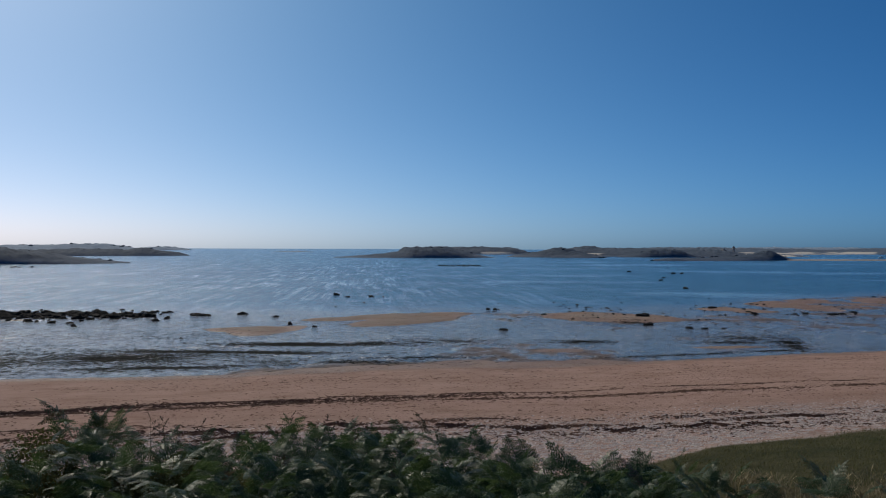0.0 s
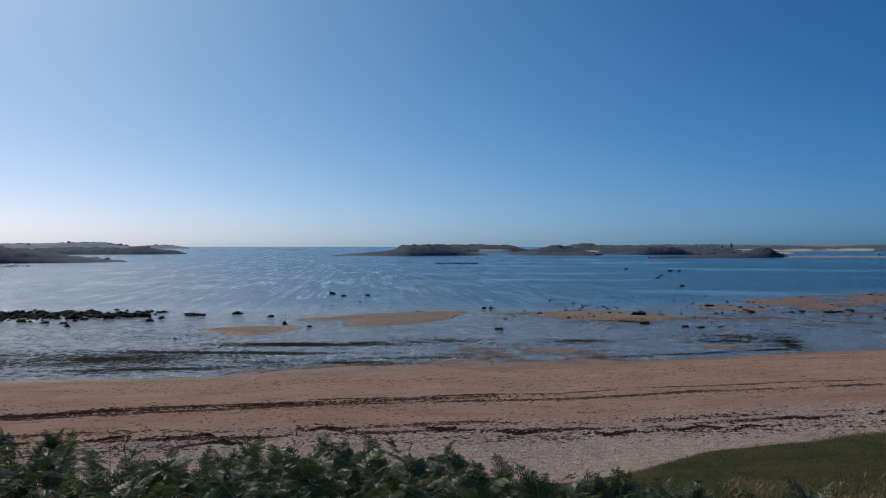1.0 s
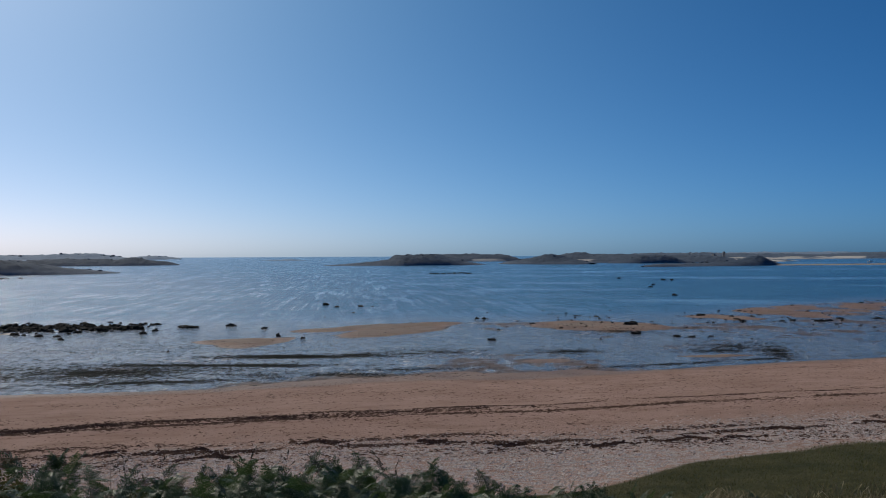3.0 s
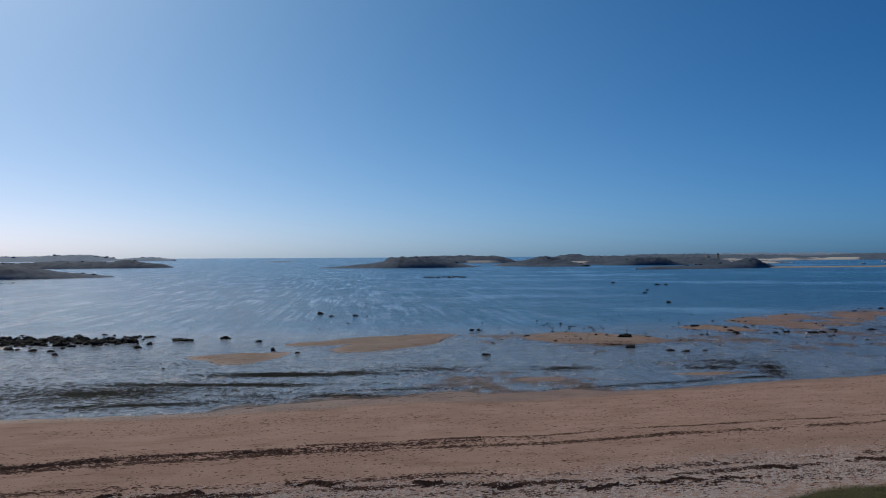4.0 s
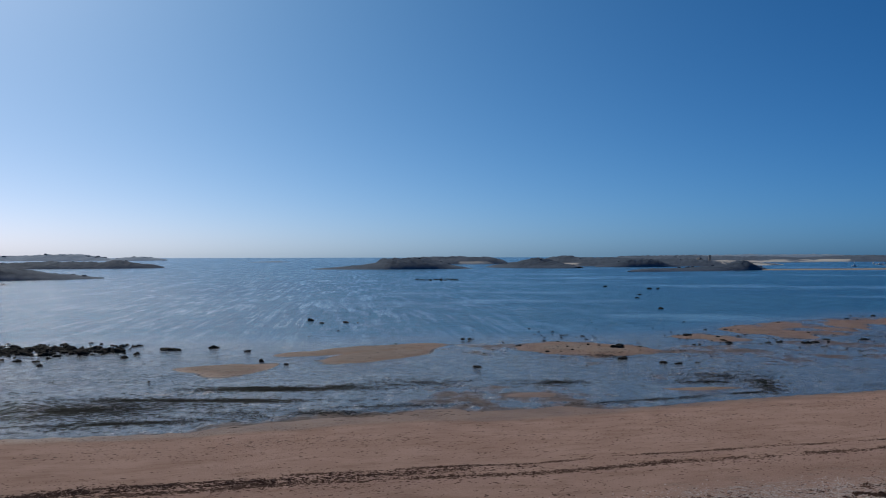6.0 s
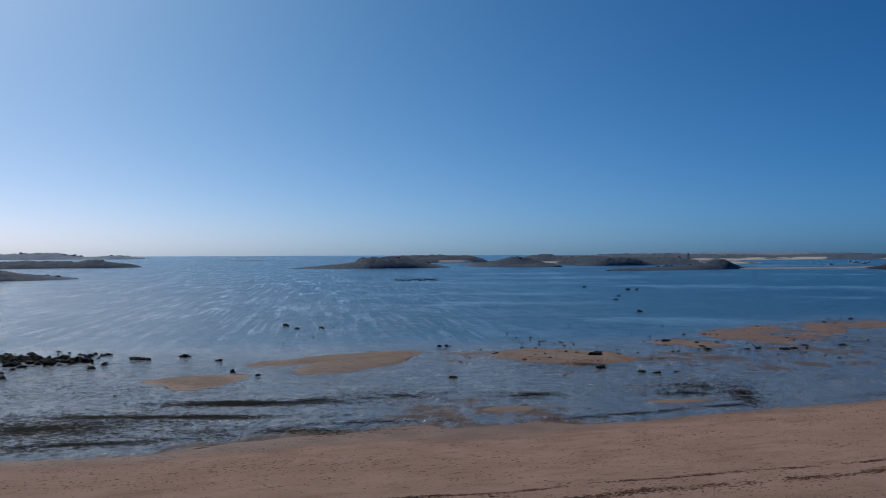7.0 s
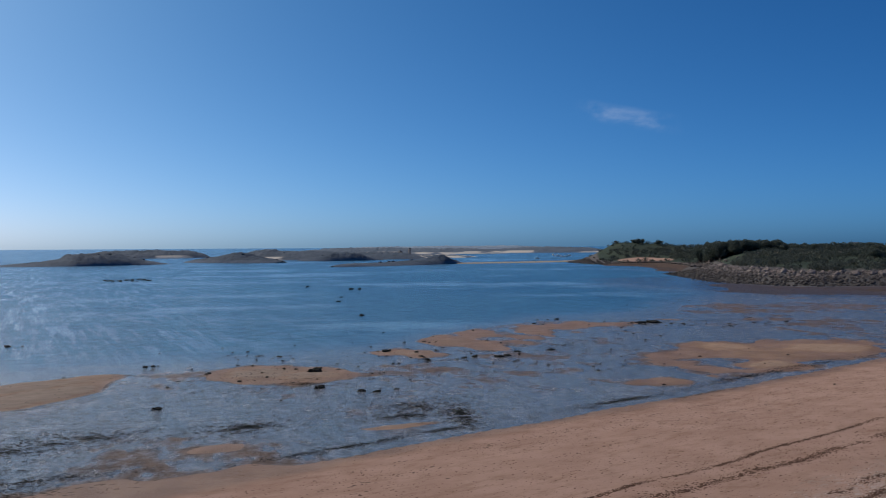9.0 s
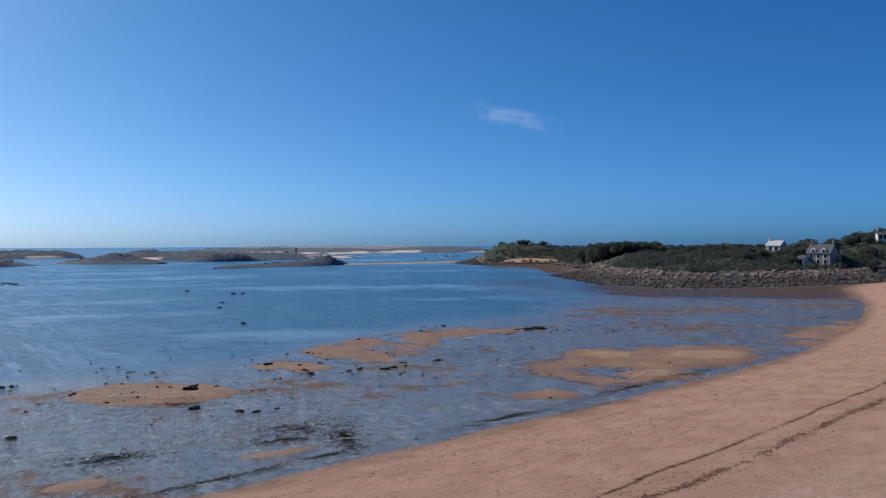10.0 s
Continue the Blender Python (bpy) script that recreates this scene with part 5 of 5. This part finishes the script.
crest(33.6, 41.2, 480, 560, 60, 11.4, 13.4)
crest(30.4, 34.3, 440, 490, 48, 13.2, 15.0)
wood(34.2, 39.5, 430, 480, 34, 0.5, 0.8)
wood(39.3, 40.6, 355, 385, 8, 0.7, 0.95)
wood(41.7, 42.7, 355, 385, 8, 0.9, 1.1)
wood(40.6, 41.7, 355, 372, 6, 0.4, 0.5)
wood(42.0, 43.2, 360, 420, 10, 0.95, 1.2)
wood(43.9, 45.6, 365, 420, 14, 0.8, 1.05)
wood(45.0, 46.3, 350, 420, 10, 0.7, 0.95)
wood(46.0, 47.8, 385, 430, 14, 1.1, 1.4)
wood(40.0, 42.2, 335, 350, 8, 0.5, 0.75)
wood(44.6, 46.5, 335, 350, 8, 0.5, 0.75)
wood(47.8, 56.0, 345, 430, 22, 1.0, 1.4)
for k, (x, y, s) in enumerate(tree_spots):
    m = Matrix.Translation((x, y, float(ground_z(x, y)[0]) - 1.7 * s)) @ Matrix.Rotation(r.uniform(0, 6.28), 4, "Z") @ Matrix.Diagonal((min(s, 1.25) * 1.15, min(s, 1.25) * 1.15, s, 1))
    if k < 5:
        TREES[k].matrix_basis = m
    else:
        copy_thing(TREES[k % 5], m @ Matrix.Diagonal([1 / q for q in TREES[k % 5].scale] + [1]))

# low scrub over the slopes behind the rocky shore
r2 = np.random.RandomState(150)
n = 7500
bx, dd = r2.uniform(22, 50, n), r2.uniform(285, 620, n)
x, y = 2.3 + dd * np.sin(np.radians(bx)), 8.5 + dd * np.cos(np.radians(bx))
d = land_depth(x, y)
dens = fbm(x * 0.025, y * 0.025, 151, 3) > r2.uniform(-0.55, 0.35, n)
keep = (d > 19) & dens & ((y < 460) | (r2.rand(n) < 0.6)) & (np.exp(-(((x - 250) / 17) ** 2 + ((y - 510) / 26) ** 2)) < 0.4)
x, y = x[keep], y[keep]
hx, hy = r2.uniform(214, 320, 800), r2.uniform(470, 640, 800)
hk = (land_depth(hx, hy) > 9) & (np.exp(-(((hx - 251) / 13) ** 2 + ((hy - 512) / 22) ** 2)) < 0.3) & (fbm(hx * 0.05, hy * 0.05, 155, 3) > r2.uniform(-0.4, 0.4, 800))
x, y = np.r_[x, hx[hk]], np.r_[y, hy[hk]]
SCRUB = [leaf_cloud(90, 1.4, 1.4, 0.8, 0.26, r2, 0.3) for k in range(5)]
verts, faces = strewn(SCRUB, x, y, ground_z(x, y) - 0.15, r2.uniform(0, 6.28, len(x)), r2.normal(0, 0.1, len(x)), r2.uniform(0.5, 1.5, len(x)), r2)
# scrub paled and blued too, its share of the haze
M_SCRUB = leafy("heath_scrub", (0.080, 0.096, 0.076), (0.112, 0.122, 0.098), (0.122, 0.128, 0.108), 0.05, 0.8, 0.28, 0.06)
tagged(new("scrub", mesh_of("scrub", verts, faces, M_SCRUB)), "dark gorse and heath scrub over the slope", "scrub", kind="stuff")


# ---- houses ----
def gable_bm(w, d, eaves, ridge):
    bm = bmesh.new()
    p = [(-w / 2, -d / 2), (w / 2, -d / 2), (w / 2, d / 2), (-w / 2, d / 2)]
    low = [bm.verts.new((x, y, 0)) for x, y in p]
    top = [bm.verts.new((x, y, eaves)) for x, y in p]
    a, b = bm.verts.new((-w / 2, 0, ridge)), bm.verts.new((w / 2, 0, ridge))
    bm.faces.new(low[::-1])
    for k in range(4):
        q = [low[k], low[(k + 1) % 4], top[(k + 1) % 4]]
        q += [b] if k == 1 else ([a] if k == 3 else [])
        bm.faces.new(q + [top[k]])
    bm.faces.new((top[0], top[1], b, a))
    bm.faces.new((top[2], top[3], a, b))
    return bm


def roof_bm(w, d, eaves, ridge, over=0.3, t=0.18):
    bm = bmesh.new()
    for sgn in (-1, 1):
        slope = (ridge - eaves) / (d / 2)
        y0, z0 = sgn * (d / 2 + over), eaves - over * slope
        prof = [(y0, z0 + 0.03), (0, ridge + 0.03), (0, ridge + 0.03 + t), (y0, z0 + 0.03 + t)]
        l = [bm.verts.new((-w / 2 - over, y, z)) for y, z in prof]
        q = [bm.verts.new((w / 2 + over, y, z)) for y, z in prof]
        bm.faces.new(l)
        bm.faces.new(q[::-1])
        for k in range(4):
            bm.faces.new((l[k], q[k], q[(k + 1) % 4], l[(k + 1) % 4]))
    bmesh.ops.recalc_face_normals(bm, faces=bm.faces)
    return bm


def window_part(house, x, z, w, h, y):
    fr = part("window", box_bm((w + 0.3, 0.12, h + 0.3), (x, y, z), 0.02), M_WHITE, house, "pale stone surround")
    part("pane", box_bm((w, 0.06, h), (x, y - 0.06, z)), M_GLASS, fr, "dark glass")


def house(b, d, base, w, dep, eaves, ridge, wall, label, dormers=0, rows=((1.5, 3),), turn=0.0, chimneys=2, roof=None):
    x, y = bearing(b, d)
    t = thing("house", label, "house", "houses above the shore", at=(x, y, base))
    t.rotation_euler = (0, 0, radians(-b + turn))
    part("wall", gable_bm(w, dep, eaves, ridge), wall, t)
    part("roof", roof_bm(w, dep, eaves, ridge), roof or M_SLATE, t, "pale roof" if roof else "grey slate roof")
    part("footing", box_bm((w - 0.2, dep - 0.2, 4), (0, 0, -2.0)), wall, t)
    for k in range(chimneys):
        ch = part("chimney", box_bm((0.55, 0.8, 1.5), ((w / 2 - 0.45) * (1 if k else -1), 0, ridge + 0.5), 0.04), wall, t)
        for q in (-0.25, 0.25):
            bm = bmesh.new()
            bmesh.ops.create_cone(bm, cap_ends=True, segments=8, radius1=0.13, radius2=0.1, depth=0.5)
            bmesh.ops.translate(bm, vec=((w / 2 - 0.45) * (1 if k else -1), q, ridge + 1.45), verts=bm.verts)
            part("chimney_pot", bm, M_WALL, ch)
    for z, count in rows:
        for k in range(count):
            window_part(t, (k - (count - 1) / 2) * w / (count + 0.4), z, 0.95, 1.5, -dep / 2 - 0.02)
    for k in range(dormers):
        dx = (k - (dormers - 1) / 2) * w / (dormers + 0.3)
        bm = gable_bm(1.5, 1.7, 1.45, 2.1)
        bmesh.ops.rotate(bm, cent=(0, 0, 0), matrix=Matrix.Rotation(radians(90), 3, "Z"), verts=bm.verts)
        bmesh.ops.translate(bm, vec=(dx, -dep / 2 + 0.85, eaves - 0.1), verts=bm.verts)
        dm = part("dormer", bm, M_WHITE, t, "white dormer")
        part("pane", box_bm((0.8, 0.06, 1.0), (dx, -dep / 2 - 0.04, eaves + 0.75)), M_GLASS, dm, "dark glass")
    return t


house(43.6, 343, 4.6, 8.4, 7.0, 4.4, 7.3, M_WALL, "grey stone house with slate roof and white dormers", 2, ((1.5, 3), (3.4, 3)), turn=-24)
house(42.55, 341, 4.4, 2.6, 4.5, 2.6, 3.6, M_WHITE, "low white annex beside the stone house", 0, ((1.3, 1),), turn=-24, chimneys=0)
house(41.05, 400, 8.6, 6.0, 6.0, 2.9, 4.8, M_WHITE, "small white house with a pale roof among trees", 0, ((1.6, 2),), turn=-24, chimneys=1, roof=M_PALE_ROOF)
house(46.8, 372, 13.0, 4.6, 5.0, 2.4, 3.8, M_WHITE, "white house with a slate roof on the wooded hill", 0, ((1.6, 3),), turn=10)
house(38.2, 900, float(ground_z(*bearing(38.2, 900))[0]) - 0.4, 6.0, 5.0, 2.2, 3.8, M_WHITE, "far white cottage behind the scrub", 0, ((1.5, 2),), turn=-10, chimneys=1)


# ---- boats at moorings ----
def boat(x, y, L, turn, cabin=True):
    t = thing("boat", "small white motor boat at its mooring", "boat", "moored boats", at=(x, y, 0))
    t.rotation_euler = (0, 0, radians(turn))
    bm = bmesh.new()
    rings = []
    for u, half, keel in ((-0.5, 0.15, -0.1), (-0.3, 0.17, -0.25), (0.0, 0.18, -0.3), (0.25, 0.13, -0.25), (0.42, 0.05, -0.1), (0.5, 0.005, 0.2)):
        dk = 0.75 + 0.35 * max(0, u)
        rings.append([bm.verts.new((u * L, s * half * L, z)) for s, z in ((-1, dk), (-0.75, 0.1), (0, keel), (0.75, 0.1), (1, dk))])
    for a, b in zip(rings, rings[1:]):
        for k in range(4):
            bm.faces.new((a[k], a[k + 1], b[k + 1], b[k]))
        bm.faces.new((a[4], a[0], b[0], b[4]))
    bm.faces.new(rings[0])
    bmesh.ops.recalc_face_normals(bm, faces=bm.faces)
    part("hull", bm, M_HULL, t)
    if cabin:
        part("cabin", box_bm((L * 0.3, L * 0.22, 0.9), (0.02 * L, 0, 1.2), 0.12), M_HULL, t)
    bm = bmesh.new()
    bmesh.ops.create_cone(bm, cap_ends=True, segments=6, radius1=0.06, radius2=0.03, depth=3.0)
    bmesh.ops.translate(bm, vec=(0.0, 0, 2.6), verts=bm.verts)
    part("mast", bm, M_HULL, t)


for b, d, L, a in ((20.9, 905, 7.5, 20), (21.1, 870, 6.5, 60), (21.35, 850, 6.0, 10), (21.6, 930, 8.0, 40), (20.6, 980, 7.0, 80), (19.6, 760, 4.0, 0)):
    boat(*bearing(b, d), L, a)


# ---- a wisp of cloud ----
def cloud():
    m, nt, b, geo = start("thin_cloud")
    tc = nt.nodes.new("ShaderNodeTexCoord")
    sep = nt.nodes.new("ShaderNodeSeparateXYZ")
    nt.links.new(tc.outputs["Generated"], sep.inputs[0])
    u = mathn(nt, "ABSOLUTE", mathn(nt, "SUBTRACT", sep.outputs["X"], 0.5))
    lean = mathn(nt, "MULTIPLY", mathn(nt, "SUBTRACT", sep.outputs["X"], 0.5), 0.479)
    v = mathn(nt, "ABSOLUTE", mathn(nt, "ADD", mathn(nt, "SUBTRACT", sep.outputs["Z"], 0.5), lean))
    edge = mathn(nt, "MULTIPLY", ramp(nt, u, 0.48, 0.1), ramp(nt, v, 0.25, 0.02))
    n1 = noise_node(nt, tc.outputs["Generated"], 2.6, 4, 0.48, (1.0, 1.0, 1.8))
    alpha = mathn(nt, "MULTIPLY", mathn(nt, "MULTIPLY", edge, ramp(nt, n1, 0.32, 0.90)), 0.36)
    em = nt.nodes.new("ShaderNodeEmission")
    em.inputs["Color"].default_value = (0.62, 0.70, 0.88, 1)
    em.inputs["Strength"].default_value = 0.68
    tr = nt.nodes.new("ShaderNodeBsdfTransparent")
    ms = nt.nodes.new("ShaderNodeMixShader")
    nt.links.new(alpha, ms.inputs[0])
    nt.links.new(tr.outputs[0], ms.inputs[1])
    nt.links.new(em.outputs[0], ms.inputs[2])
    nt.links.new(ms.outputs[0], nt.nodes["Material Output"].inputs["Surface"])
    b0, d = 25.3, 4200
    x, y = bearing(b0, d)
    bm = bmesh.new()
    cols = []
    for k in range(25):
        q = k / 24 - 0.5
        cols.append([bm.verts.new((q * 540, 30 * math.cos(q * 3), w * 125 - q * 115)) for w in (-0.5, 0, 0.5)])
    for a, c in zip(cols, cols[1:]):
        for j in range(2):
            bm.faces.new((a[j], c[j], c[j + 1], a[j + 1]))
    me = bpy.data.meshes.new("cloud")
    bm.to_mesh(me)
    bm.free()
    me.materials.append(m)
    ob = new("cloud", me)
    ob.location = (x, y, 12 + d * 0.139)
    ob.rotation_euler = (0, 0, radians(-b0))
    ob.visible_shadow = False
    tagged(ob, "faint wisp of thin white cloud", "cloud", kind="structure")


cloud()
